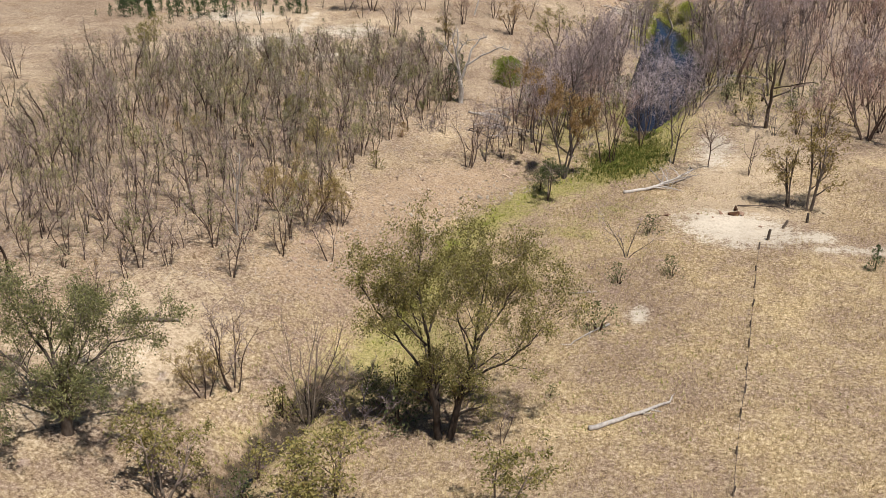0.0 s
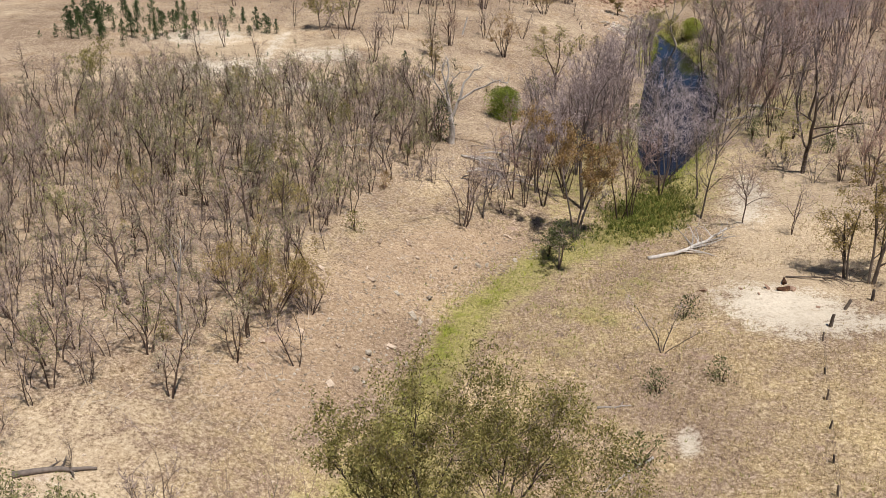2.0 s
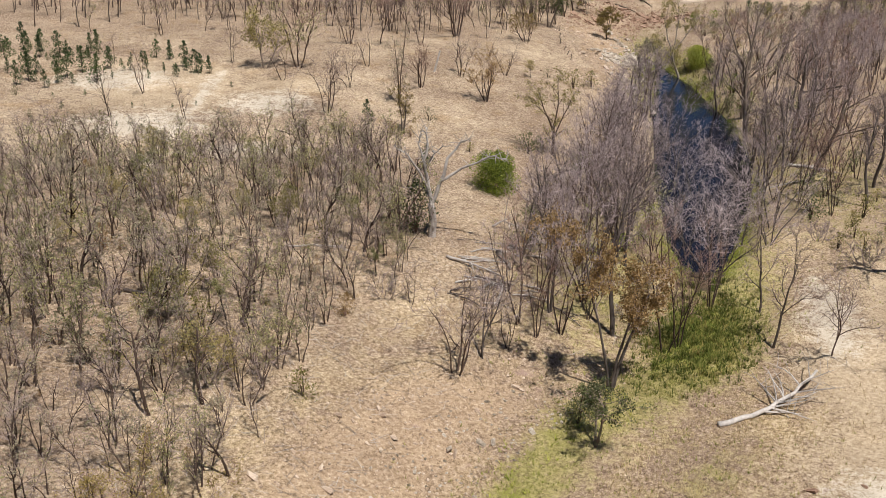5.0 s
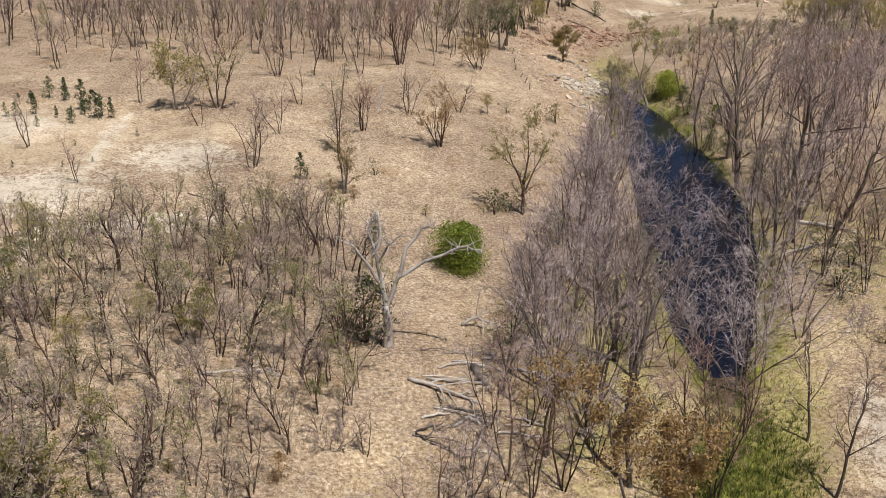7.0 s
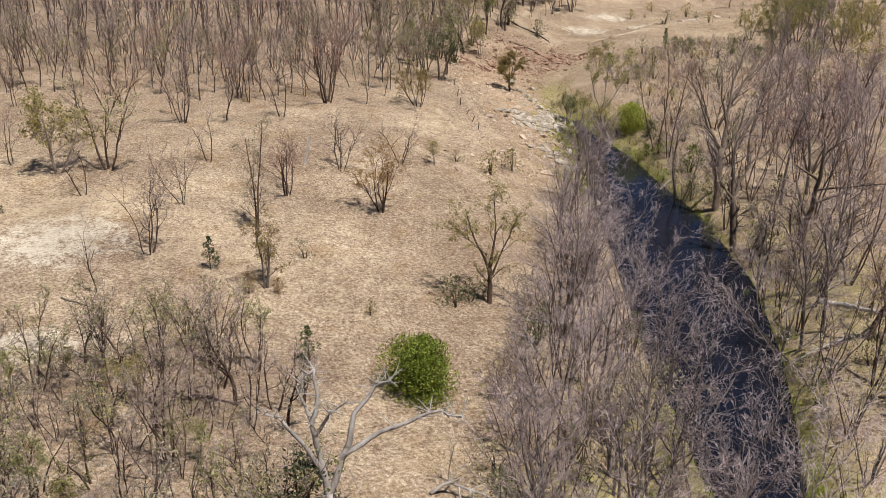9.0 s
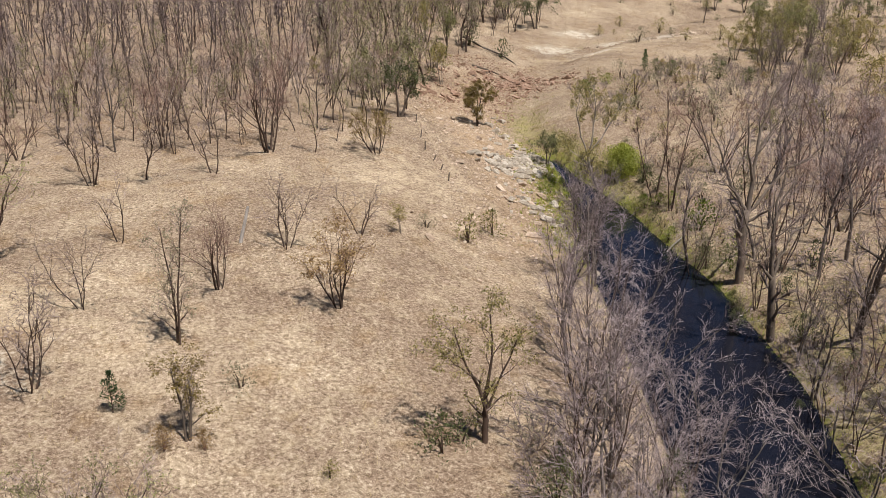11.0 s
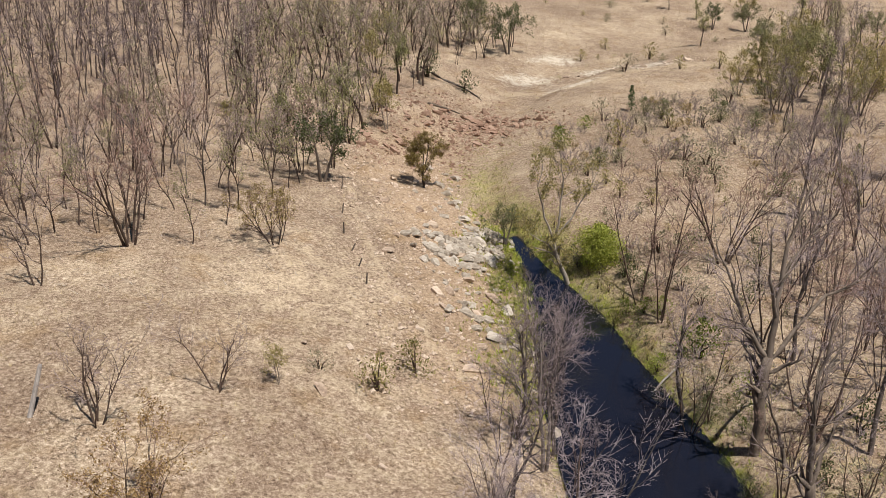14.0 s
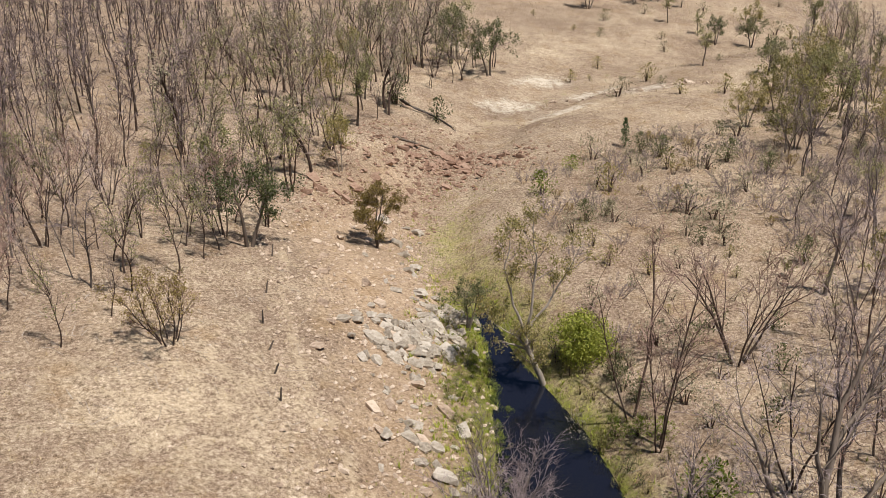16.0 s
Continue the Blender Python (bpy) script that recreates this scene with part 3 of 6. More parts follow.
for i in range(6):
    tree_kind("thin%d" % i, 20 + i, "olive_leaved_tree" if i % 2 else "sparse_tree", "thin brown tree with a scatter of olive leaves" if i % 2 else "thin grey-brown tree with a scatter of grey leaves",
              spec(stems=(2, 3, 1, 1, 3, 2)[i], lean=(9, 14, 5, 4, 15, 8)[i], length=(4.5, 4.1, 4.8, 5.0, 3.8, 4.6)[i], radius=(0.07, 0.06, 0.08, 0.09, 0.055, 0.07)[i], kids=((7, 5, 5), (6, 4, 5), (9, 5, 5), (11, 6, 5), (5, 5, 5), (7, 5, 5))[i], bits=(7, 4, 2, 1),
                   ratio=(0.4, 0.48, 0.45), angle=(34, 40, 46), up=(0.04, 0.1, 0.03, 0.0), wobble=(0.2, 0.36, 0.38, 0.3), thin=0.68, hair=0.028, **{"from": (0.35, 0.3, 0.2)}, leafy=(0.35, 0.45, 0.35, 0.45, 0.4, 0.55)[i], leaves=4, leaf=0.14, broad=0.45, puff=0.22), BARK_BROWN, TWIG_BROWN, LEAF_OLIVE if i % 2 else LEAF_GREY)
tree_kind("bushy", 24, "bushy_regrowth", "broad bushy regrowth tree with thin olive and brown leaves", spec(stems=7, lean=24, foot=0.35, length=3.9, radius=0.055, kids=(7, 5, 6), bits=(6, 4, 2, 1), ratio=(0.45, 0.5, 0.5), angle=(30, 38, 42),
          up=(0.02, 0.09, 0.05, 0.02), wobble=(0.18, 0.26, 0.28, 0.25), leafy=0.6, leaves=5, leaf=0.12, puff=0.24, broad=0.42), BARK_BROWN, TWIG_RED, LEAF_AMBER)
tree_kind("rustred", 25, "rust_leaved_tree", "reddish leafless tree with rust-brown dead leaves clinging to one side", spec(stems=5, lean=19, length=4.0, radius=0.06, kids=(6, 5, 6), bits=(6, 4, 2, 1), ratio=(0.48, 0.5, 0.5), angle=(28, 34, 38),
          up=(0.0, 0.08, 0.05, 0.02), wobble=(0.16, 0.24, 0.25, 0.25), leafy=0.6, leaves=6, leaf=0.13, puff=0.22, broad=0.42), BARK_BROWN, TWIG_RED, LEAF_RUST)
tree_kind("vase", 29, "reddish_bare_tree", "tall leafless tree with slender pinkish-brown rising branches", spec(stems=5, lean=15, foot=0.3, length=8.6, radius=0.075, taper=0.25, kids=(8, 6, 5), bits=(9, 6, 3, 1), ratio=(0.42, 0.45, 0.42), angle=(26, 32, 38),
          up=(0.01, 0.06, 0.03, 0.0), wobble=(0.1, 0.18, 0.25, 0.25), hair=0.022, thin=0.6, **{"from": (0.22, 0.25, 0.2)}), BARK_GUM, TWIG_RED)
tree_kind("narrow", 91, "sparse_tree", "tall narrow tree with short side twigs and grey-olive leaves", spec(stems=2, lean=4, foot=0.15, length=8.0, radius=0.085, taper=0.3, kids=(16, 5, 4), bits=(8, 4, 3, 1), ratio=(0.2, 0.5, 0.5), angle=(36, 42, 44),
          up=(0.03, 0.1, 0.03, 0.0), wobble=(0.1, 0.3, 0.3, 0.3), hair=0.024, leafy=0.5, leaves=4, leaf=0.13, puff=0.2, broad=0.42, **{"from": (0.08, 0.25, 0.2)}), BARK_BROWN, TWIG_BROWN, LEAF_GREY)
tree_kind("wisp", 92, "creek_tree", "thin dead creek tree with a light spray of pale pinkish twigs", spec(stems=4, lean=20, length=4.6, radius=0.045, taper=0.3, kids=(6, 5, 5), bits=(7, 4, 3, 1), ratio=(0.45, 0.5, 0.5), angle=(32, 38, 42),
          up=(0.02, 0.06, 0.03, 0.0), wobble=(0.16, 0.28, 0.3, 0.3), hair=0.02, thin=0.6), BARK_GREY, TWIG_PALE)
tree_kind("rusty1", 27, "rust_leaved_tree", "tall creek gum with a rust-brown dying crown", spec(stems=3, lean=9, length=8.0, radius=0.11, wood=0, kids=(9, 6, 4), bits=(6, 3, 2, 1), ratio=(0.3, 0.48, 0.5), angle=(36, 40, 42),
          up=(0.04, 0.08, 0.03, 0.0), leafy=0.9, leaves=16, leaf=0.17, puff=0.42, broad=0.45, **{"from": (0.52, 0.3, 0.25)}), BARK_GREY, TWIG_BROWN, LEAF_RUST)

tree_kind("amber", 28, "amber_leaved_gum", "tall thin gum with amber-olive leaf clumps on dark limbs", spec(stems=2, lean=9, length=6.5, radius=0.12, kids=(9, 6, 4), bits=(6, 3, 2, 1), ratio=(0.4, 0.5, 0.5), angle=(40, 42, 42),
          up=(0.05, 0.07, 0.03, 0.0), leafy=0.8, leaves=9, leaf=0.19, puff=0.34, **{"from": (0.2, 0.3, 0.25)}), BARK_DARK, TWIG_BROWN, LEAF_AMBER)

for i in range(4):
    tree_kind("creek%d" % i, 30 + i, "creek_tree", "tall bare grey creek tree with a haze of fine twigs",
              spec(stems=(2, 3, 1, 4)[i], lean=(9, 14, 4, 16)[i], length=8.0, radius=(0.085, 0.07, 0.11, 0.062)[i], kids=((8, 7, 8), (7, 6, 9), (12, 9, 8), (6, 6, 9))[i], ratio=(0.38, 0.5, 0.6), angle=(38, 42, 44), up=(0.04, 0.09, 0.03, 0.0), hair=0.02, bits=(8, 5, 3, 1),
                   wobble=(0.16, 0.32, 0.36, 0.3), **{"from": (0.4, 0.3, 0.15)}), BARK_BROWN if i % 2 else BARK_GREY, TWIG_PALE if i in (1, 3) else TWIG_GREY)
for i in range(2):
    tree_kind("tall%d" % i, 36 + i, "tall_thin_tree", "tall slim bare tree with dark straight stems",
              spec(stems=(3, 2)[i], lean=(7, 10)[i], length=8.0, radius=0.062, kids=(12, 6, 8), ratio=(0.3, 0.48, 0.5), angle=(32, 38, 42), up=(0.04, 0.08, 0.05, 0.0), bits=(8, 4, 3, 1), hair=0.024, wobble=(0.12, 0.3, 0.32, 0.3)), BARK_BROWN, TWIG_RED)
for i in range(3):
    tree_kind("gum%d" % i, 40 + i, "gum_tree", "large leafless gum tree with dark twisted limbs",
              spec(stems=(1, 2, 1)[i], lean=(6, 14, 10)[i], length=(8.0, 7.5, 6.0)[i], radius=(0.19, 0.11, 0.09)[i], taper=0.42, kids=(9, 7, 12), ratio=(0.5, 0.48, 0.42), angle=(46, 44, 46), wobble=(0.2, 0.3, 0.35, 0.3), up=(0.06, 0.1, 0.05, 0.0),
                   bits=(7, 5, 3, 1)), BARK_DARK, TWIG_GREY if i == 1 else TWIG_BROWN)
for i in range(2):
    tree_kind("leaf%d" % i, 54 + i, "young_gum", "young gum with clumps of olive-green leaves",
              spec(stems=(2, 3)[i], lean=(10, 18)[i], length=3.6, radius=0.07, wood=0, kids=(8, 5, 3), ratio=(0.42, 0.5, 0.45), angle=(40, 44, 46), up=(0.05, 0.07, 0.02, 0.0), bits=(5, 3, 2, 1), leafy=0.85, leaves=9, leaf=0.165, puff=0.28, broad=0.4, droop=-0.5), BARK_GUM, TWIG_BROWN, LEAF_GUM)
for i in range(2):
    tree_kind("dense%d" % i, 56 + i, "leafy_gum", "leafy dark olive gum with a rounded crown and bare lower trunk",
              spec(stems=(1, 2)[i], lean=(5, 14)[i], length=3.9, radius=0.11, wood=0, kids=(8, 6, 4), ratio=(0.5, 0.5, 0.45), angle=(48, 46, 46), up=(0.05, 0.07, 0.02, 0.0), bits=(5, 4, 2, 1), leafy=0.9, leaves=10, leaf=0.16, puff=0.32, broad=0.4, **{"from": (0.45, 0.3, 0.25)}),
              BARK_DARK, TWIG_BROWN, LEAF_DARK if i else LEAF_OLIVE)
for i in range(4):
    tree_kind("pole%d" % i, 60 + i, "pole_tree", "slender bare grey-brown pole tree in dense woodland",
              spec(stems=(1, 2, 1, 3)[i], lean=(3, 6, 5, 8)[i], length=(7.5, 7.0, 6.5, 6.5)[i], radius=0.075, kids=(12, 12), bits=(4, 2, 1), ratio=(0.38, 0.45), angle=(38, 42), up=(0.03, 0.07, 0.03), wobble=(0.16, 0.22, 0.25), hair=0.035), BARK_BROWN if i % 2 else BARK_GREY, TWIG_GREY if i < 2 else TWIG_BROWN)
for i in range(3):
    tree_kind("far%d" % i, 66 + i, "pole_tree", "slender bare grey-brown pole tree in dense woodland",
              spec(stems=1, lean=6, length=6.2, radius=0.08, kids=(12, 8), bits=(4, 2, 1), ratio=(0.4, 0.5), angle=(40, 46), up=(0.03, 0.06, 0.03), wobble=(0.18, 0.25, 0.3), wood=0, hair=0.055, **{"from": (0.34, 0.25)},
                   leafy=(0, 0, 0.16)[i], leaves=3, leaf=0.26, puff=0.25), BARK_BROWN if i else BARK_DARK, TWIG_GREY if i < 2 else TWIG_BROWN, LEAF_OLIVE)
for i in range(4):
    tree_kind("sapling%d" % i, 90 + i, "sapling", "thin leafless brown sapling in the regrowth" if i < 2 else "thin sapling with a few olive leaves",
              spec(stems=(2, 3, 2, 1)[i], lean=(9, 14, 10, 5)[i], length=3.4, radius=0.045, wood=0, kids=(8, 9), bits=(4, 2, 1), ratio=(0.42, 0.5), angle=(36, 42), up=(0.04, 0.06, 0.03), hair=0.02, wobble=(0.26, 0.3, 0.3), leafy=(0, 0.25, 0.45, 0.55)[i], leaves=4, leaf=0.12,
                   puff=0.2, **{"from": (0.35, 0.2)}), BARK_BROWN, TWIG_BROWN, LEAF_OLIVE)


def limb(shape, rng, points, r0, r1, sides=7):
    """A crooked limb through a few points, with kinks between them."""
    path = []
    for a, b in zip(points, points[1:]):
        for k in range(3):
            path.append(Vector(a).lerp(Vector(b), k / 3) + rand_dir(rng) * 0.07)
    path.append(Vector(points[-1]))
    shape.tube(path, [r0 + (r1 - r0) * k / (len(path) - 1) for k in range(len(path))], sides)
    return path


def dead_white_tree():
    """The bleached tree: a bare forked trunk, broken tops and one long arm."""
    rng = random.Random(7)
    wood, twigs = Shape(), Shape()
    limb(wood, rng, [(0, 0, -0.3), (-0.05, 0, 1.2), (-0.15, 0, 2.4)], 0.30, 0.23)
    arms = [([(-0.15, 0, 2.3), (0.55, 0.2, 3.9), (1.5, 0.3, 4.6), (3.0, 0.1, 5.4), (4.1, -0.2, 5.9), (4.9, -0.4, 5.8)], 0.15, 0.03),
            ([(-0.15, 0, 2.3), (-0.45, 0.2, 4.0), (-0.6, 0.1, 5.4), (-0.35, 0.2, 6.6), (-0.45, 0.2, 7.6)], 0.17, 0.04),
            ([(-0.35, 0.1, 3.4), (-0.9, -0.3, 4.8), (-1.6, -0.5, 5.9), (-2.5, -0.7, 6.6)], 0.12, 0.03),
            ([(0.55, 0.2, 3.9), (0.9, 0.6, 5.4), (1.7, 0.9, 6.4), (2.3, 0.8, 6.7)], 0.13, 0.035),
            ([(-0.5, 0.2, 4.8), (0.1, -0.2, 5.9), (0.6, -0.4, 6.5)], 0.08, 0.03),
            ([(-0.55, 0.1, 5.2), (-1.0, 0.6, 6.4), (-0.9, 0.8, 7.2)], 0.08, 0.03),
            ([(-0.3, 0, 3.0), (-0.9, 0.5, 3.5), (-1.3, 0.8, 3.3)], 0.09, 0.05)]
    for points, r0, r1 in arms:
        path = limb(wood, rng, points, r0, r1, 6)
        for k in range(len(path) // 2, len(path)):
            for _ in range(3):
                d = (rand_dir(rng) + Vector((0, 0, 0.4))).normalized() * rng.uniform(0.4, 1.2)
                twigs.tube([path[k], path[k] + d * 0.5 + rand_dir(rng) * 0.08, path[k] + d], [0.03, 0.02, 0.006], 4)
    settle("deadwhite", "dead_tree", "dead bleached white tree with broken twisted limbs", "tree", 7.6, 7, (("trunk", wood, BARK_WHITE), ("crown", twigs, BARK_WHITE)))


dead_white_tree()


def limbed_tree(key, seed, name, label, tall, limbs, bark, twig, leafage=None, shoots=7, shoot=2.2, begin=0.35, **over):
    """A tree drawn limb by limb, (points, thick end, thin end) each, with side shoots and clumps of leaves on the outer parts."""
    rng = random.Random(seed)
    wood, twigs, leaves, tips = Shape(), Shape(), Shape(), []
    base = dict(kids=(5, 5), bits=(4, 2, 1), wood=0, ratio=(0.5, 0.5), angle=(40, 44), up=(0.08, 0.03, 0.0), wobble=(0.28, 0.3, 0.3), taper=0.35, hair=0.02, leafy=0.9, leaves=12, leaf=0.17, puff=0.34, droop=-0.8, broad=0.38)
    base["from"] = (0.3, 0.25)
    base.update(over)
    sp = spec(**base)
    for points, r0, r1 in limbs:
        path = limb(wood, rng, points, r0, r1, 8 if r0 > 0.12 else 6)
        n = len(path) - 1
        for k in range(shoots):
            s = (begin + (1 - begin) * (k + rng.uniform(0.2, 1.0)) / shoots) * n
            i = min(int(s), n - 1)
            along = (path[i + 1] - path[i]).normalized()
            way = along * 0.7 + rand_dir(rng) * 0.8 + Vector((0, 0, 0.25))
            grow(rng, sp, wood, twigs, tips, path[i].lerp(path[i + 1], s - i), way.normalized(), shoot * rng.uniform(0.6, 1.25), max(r0 + (r1 - r0) * s / n, 0.02) * 0.5, 0)
    if leafage:
        for p, d, q in tips:
            if rng.random() < sp["leafy"]:
                for _ in range(sp["leaves"]):
                    c = q.lerp(p, rng.uniform(0.2, 1.2)) + rand_dir(rng) * sp["puff"] * rng.random()
                    leaves.leaf(c, rand_dir(rng) + Vector((0, 0, sp["droop"])), sp["leaf"] * rng.uniform(0.6, 1.3), sp["leaf"] * sp["broad"], rng)
    settle(key, name, label, "tree", tall, seed, (("trunk", wood, bark), ("crown", twigs, twig), ("foliage", leaves, leafage)))


limbed_tree("spread", 50, "eucalyptus_tree", "large spreading eucalyptus with open olive-green crown and forked trunks", 13.6,
            [([(-0.2, 0, -0.4), (-0.5, 0, 2.4), (-0.8, 0.1, 4.2)], 0.27, 0.16),
             ([(-0.8, 0.1, 4.2), (-2.4, 0.3, 6.4), (-4.0, 0.5, 8.6), (-5.0, 0.4, 10.4)], 0.10, 0.025),
             ([(-0.8, 0.1, 4.2), (-0.9, 0, 7.0), (-1.6, 0.3, 10.2), (-1.3, 0.2, 12.6)], 0.12, 0.025),
             ([(-0.9, 0, 6.4), (-2.6, -0.6, 8.8), (-3.4, -0.8, 11.2)], 0.07, 0.02),
             ([(-0.9, 0, 7.4), (0.2, 1.4, 9.6), (0.4, 2.2, 11.8)], 0.07, 0.02),
             ([(0.3, -0.1, -0.4), (1.0, -0.2, 2.8), (1.8, -0.2, 5.4)], 0.25, 0.15),
             ([(1.8, -0.2, 5.4), (2.1, 0, 8.4), (2.7, 0.5, 11.4)], 0.11, 0.025),
             ([(1.5, -0.2, 4.4), (3.5, -0.6, 5.6), (5.2, -0.5, 6.8), (6.0, -0.3, 8.0)], 0.09, 0.02),
             ([(2.0, -0.1, 6.8), (3.6, 0.6, 8.8), (4.6, 0.8, 10.6)], 0.08, 0.02),
             ([(1.9, -0.2, 6.2), (1.0, -1.4, 8.6), (0.6, -2.0, 10.4)], 0.07, 0.02),
             ([(-0.6, 0.2, 4.0), (-1.4, 2.0, 6.4), (-2.4, 3.2, 8.8)], 0.08, 0.02),
             ([(1.9, 0, 6.0), (3.0, 1.8, 8.0), (3.4, 2.8, 9.6)], 0.07, 0.02)],
            BARK_DARK, TWIG_BROWN, LEAF_GUM, shoots=11, shoot=2.5, begin=0.3, leaves=15, leaf=0.17, puff=0.5, kids=(6, 5))
limbed_tree("broad", 52, "gum_tree", "low wide dark-leaved gum with drooping limbs and deep shade", 8.9,
            [([(0, 0, -0.4), (0.05, 0, 1.2), (0.1, 0, 2.6)], 0.34, 0.24),
             ([(0.1, 0, 2.2), (-1.4, 0, 3.4), (-3.0, 0.2, 4.8), (-4.4, 0.3, 5.4)], 0.10, 0.025),
             ([(0.1, 0, 2.4), (1.4, 0.2, 3.8), (2.8, 0.3, 5.0), (4.6, 0.4, 5.4)], 0.09, 0.025),
             ([(0.1, 0, 2.6), (-0.4, 0.5, 5.0), (-1.2, 0.8, 7.6)], 0.13, 0.03),
             ([(0.1, 0, 2.6), (0.9, -0.4, 5.0), (1.6, -0.4, 7.0)], 0.09, 0.025),
             ([(0.1, 0, 2.0), (-1.2, -1.8, 3.2), (-2.0, -3.2, 3.6)], 0.10, 0.025),
             ([(0.1, 0, 2.0), (1.6, -1.4, 2.8), (2.8, -2.0, 3.2)], 0.09, 0.025),
             ([(0.0, 0.2, 2.2), (0.6, 2.0, 4.0), (1.4, 3.2, 5.4)], 0.10, 0.025),
             ([(-0.2, 0.2, 3.6), (-2.2, 1.6, 5.8), (-3.2, 2.2, 7.0)], 0.09, 0.025)],
            BARK_DARK, TWIG_GREY, LEAF_OLIVE, shoots=11, shoot=2.1, begin=0.3, leaves=13, leaf=0.15, puff=0.46, kids=(6, 5))
limbed_tree("leaning", 71, "leaning_gum", "leaning pale gum on the pool's edge with sparse drooping leaves", 11.5,
            [([(0.3, 0, -0.5), (-0.5, 0, 1.4), (-0.9, 0, 2.2), (-1.3, 0, 3.6)], 0.22, 0.15),
             ([(-1.3, 0, 3.6), (-2.1, 0.2, 6.0), (-2.7, 0.3, 8.6), (-2.4, 0.3, 10.2)], 0.10, 0.025),
             ([(-1.3, 0, 3.6), (-0.9, 0, 6.2), (-0.7, 0.2, 9.2), (-1.0, 0.3, 11.2)], 0.11, 0.025),
             ([(-1.1, 0, 4.4), (0.2, 0.2, 5.6), (1.6, 0.6, 7.6), (2.7, 0.8, 9.4)], 0.09, 0.025),
             ([(-0.9, 0, 2.6), (-2.0, 0.4, 3.8), (-3.4, 0.6, 4.6)], 0.07, 0.02)],
            BARK_PALE, TWIG_GREY, LEAF_GUM, shoots=8, shoot=1.7, begin=0.35, leafy=0.75, leaves=11, leaf=0.17, puff=0.36)
limbed_tree("smallgum", 73, "leafy_gum", "small gum with a dense olive-rust crown on a forked trunk", 5.2,
            [([(0, 0, -0.3), (-0.1, 0, 0.8), (-0.2, 0, 1.5)], 0.13, 0.10),
             ([(-0.2, 0, 1.5), (-0.8, 0.1, 2.6), (-1.2, 0.2, 3.9)], 0.07, 0.02),
             ([(-0.2, 0, 1.5), (0.3, 0, 2.9), (0.5, 0.1, 4.6)], 0.07, 0.02),
             ([(0.0, 0, 2.0), (0.9, 0.2, 2.8), (1.6, 0.1, 3.4)], 0.05, 0.02),
             ([(-0.2, 0, 1.5), (0.1, 0.8, 2.9), (0.2, 1.2, 4.0)], 0.06, 0.02),
             ([(-0.2, 0, 1.4), (-0.9, -0.5, 2.2), (-1.4, -0.7, 2.6)], 0.05, 0.02)],
            BARK_DARK, TWIG_BROWN, LEAF_AMBER, shoots=7, shoot=1.0, begin=0.4, leaves=12, leaf=0.14, puff=0.28)
limbed_tree("vgum", 75, "young_gum", "dark forked gum with sparse olive leaf clumps on a dry slope", 8.0,
            [([(0, 0, -0.3), (0.05, 0, 1.2), (0.0, 0, 2.6)], 0.18, 0.13),
             ([(0, 0, 2.4), (-0.9, 0.1, 4.4), (-1.6, 0.2, 6.6)], 0.10, 0.02),
             ([(0, 0, 2.6), (0.4, 0.1, 4.8), (0.3, 0.2, 7.4)], 0.10, 0.02),
             ([(0.05, 0, 1.6), (1.0, 0.1, 3.8), (1.9, 0.2, 6.0)], 0.08, 0.02),
             ([(-0.2, 0, 3.4), (-1.4, -0.3, 4.6), (-2.2, -0.4, 5.4)], 0.06, 0.02)],
            BARK_BROWN, TWIG_BROWN, LEAF_GUM, shoots=7, shoot=1.5, begin=0.35, leafy=0.55, leaves=8, leaf=0.15, puff=0.3)
for i, lean in enumerate((0.0, -1.4)):
    limbed_tree("oldgum%d" % i, 76 + i, "gum_tree", "tall dead gum with pale scarred trunk and twisted bare limbs", 15.0,
                [([(0, 0, -0.5), (-0.2 + lean * 0.3, 0, 3.0), (-0.1 + lean * 0.6, 0, 5.6)], 0.34, 0.25),
                 ([(-0.1 + lean * 0.6, 0, 5.4), (-1.5 + lean, 0.3, 7.4), (-2.4 + lean, 0.5, 9.8), (-3.4 + lean, 0.5, 11.8)], 0.15, 0.03),
                 ([(-0.1 + lean * 0.6, 0, 5.6), (0.2 + lean, 0.2, 8.4), (0.6 + lean, 0.5, 11.4), (1.6 + lean, 0.6, 14.4)], 0.19, 0.04),
                 ([(0.0 + lean * 0.6, 0, 5.2), (1.4 + lean, 0.2, 6.8), (3.2 + lean, 0.5, 8.4), (4.8 + lean, 0.5, 8.8), (6.0 + lean, 0.4, 10.2)], 0.14, 0.03),
                 ([(0.1 + lean, 0.1, 7.6), (-0.8 + lean, -0.4, 10.0), (-1.2 + lean, -0.5, 12.8)], 0.12, 0.03),
                 ([(0.4 + lean, 0.3, 9.8), (1.8 + lean, 0.8, 11.4), (3.4 + lean, 0.9, 12.6)], 0.10, 0.03),
                 ([(-1.0 + lean, 0.2, 6.8), (-2.4 + lean, -0.8, 7.8), (-3.8 + lean, -1.2, 8.2)], 0.09, 0.03)],
                BARK_GUM, TWIG_GREY, None, shoots=8, shoot=2.2, begin=0.3, kids=(6, 6), hair=0.022)
tree_kind("deadgrey", 72, "dead_tree", "dead grey tree with a pale stripped trunk",
          spec(stems=1, lean=6, length=6.5, radius=0.13, taper=0.3, kids=(8, 6, 4), ratio=(0.32, 0.5, 0.5), angle=(40, 44, 44), wobble=(0.14, 0.25, 0.3, 0.3), bits=(6, 4, 2, 1), **{"from": (0.5, 0.3, 0.3)}), BARK_WHITE, TWIG_GREY)
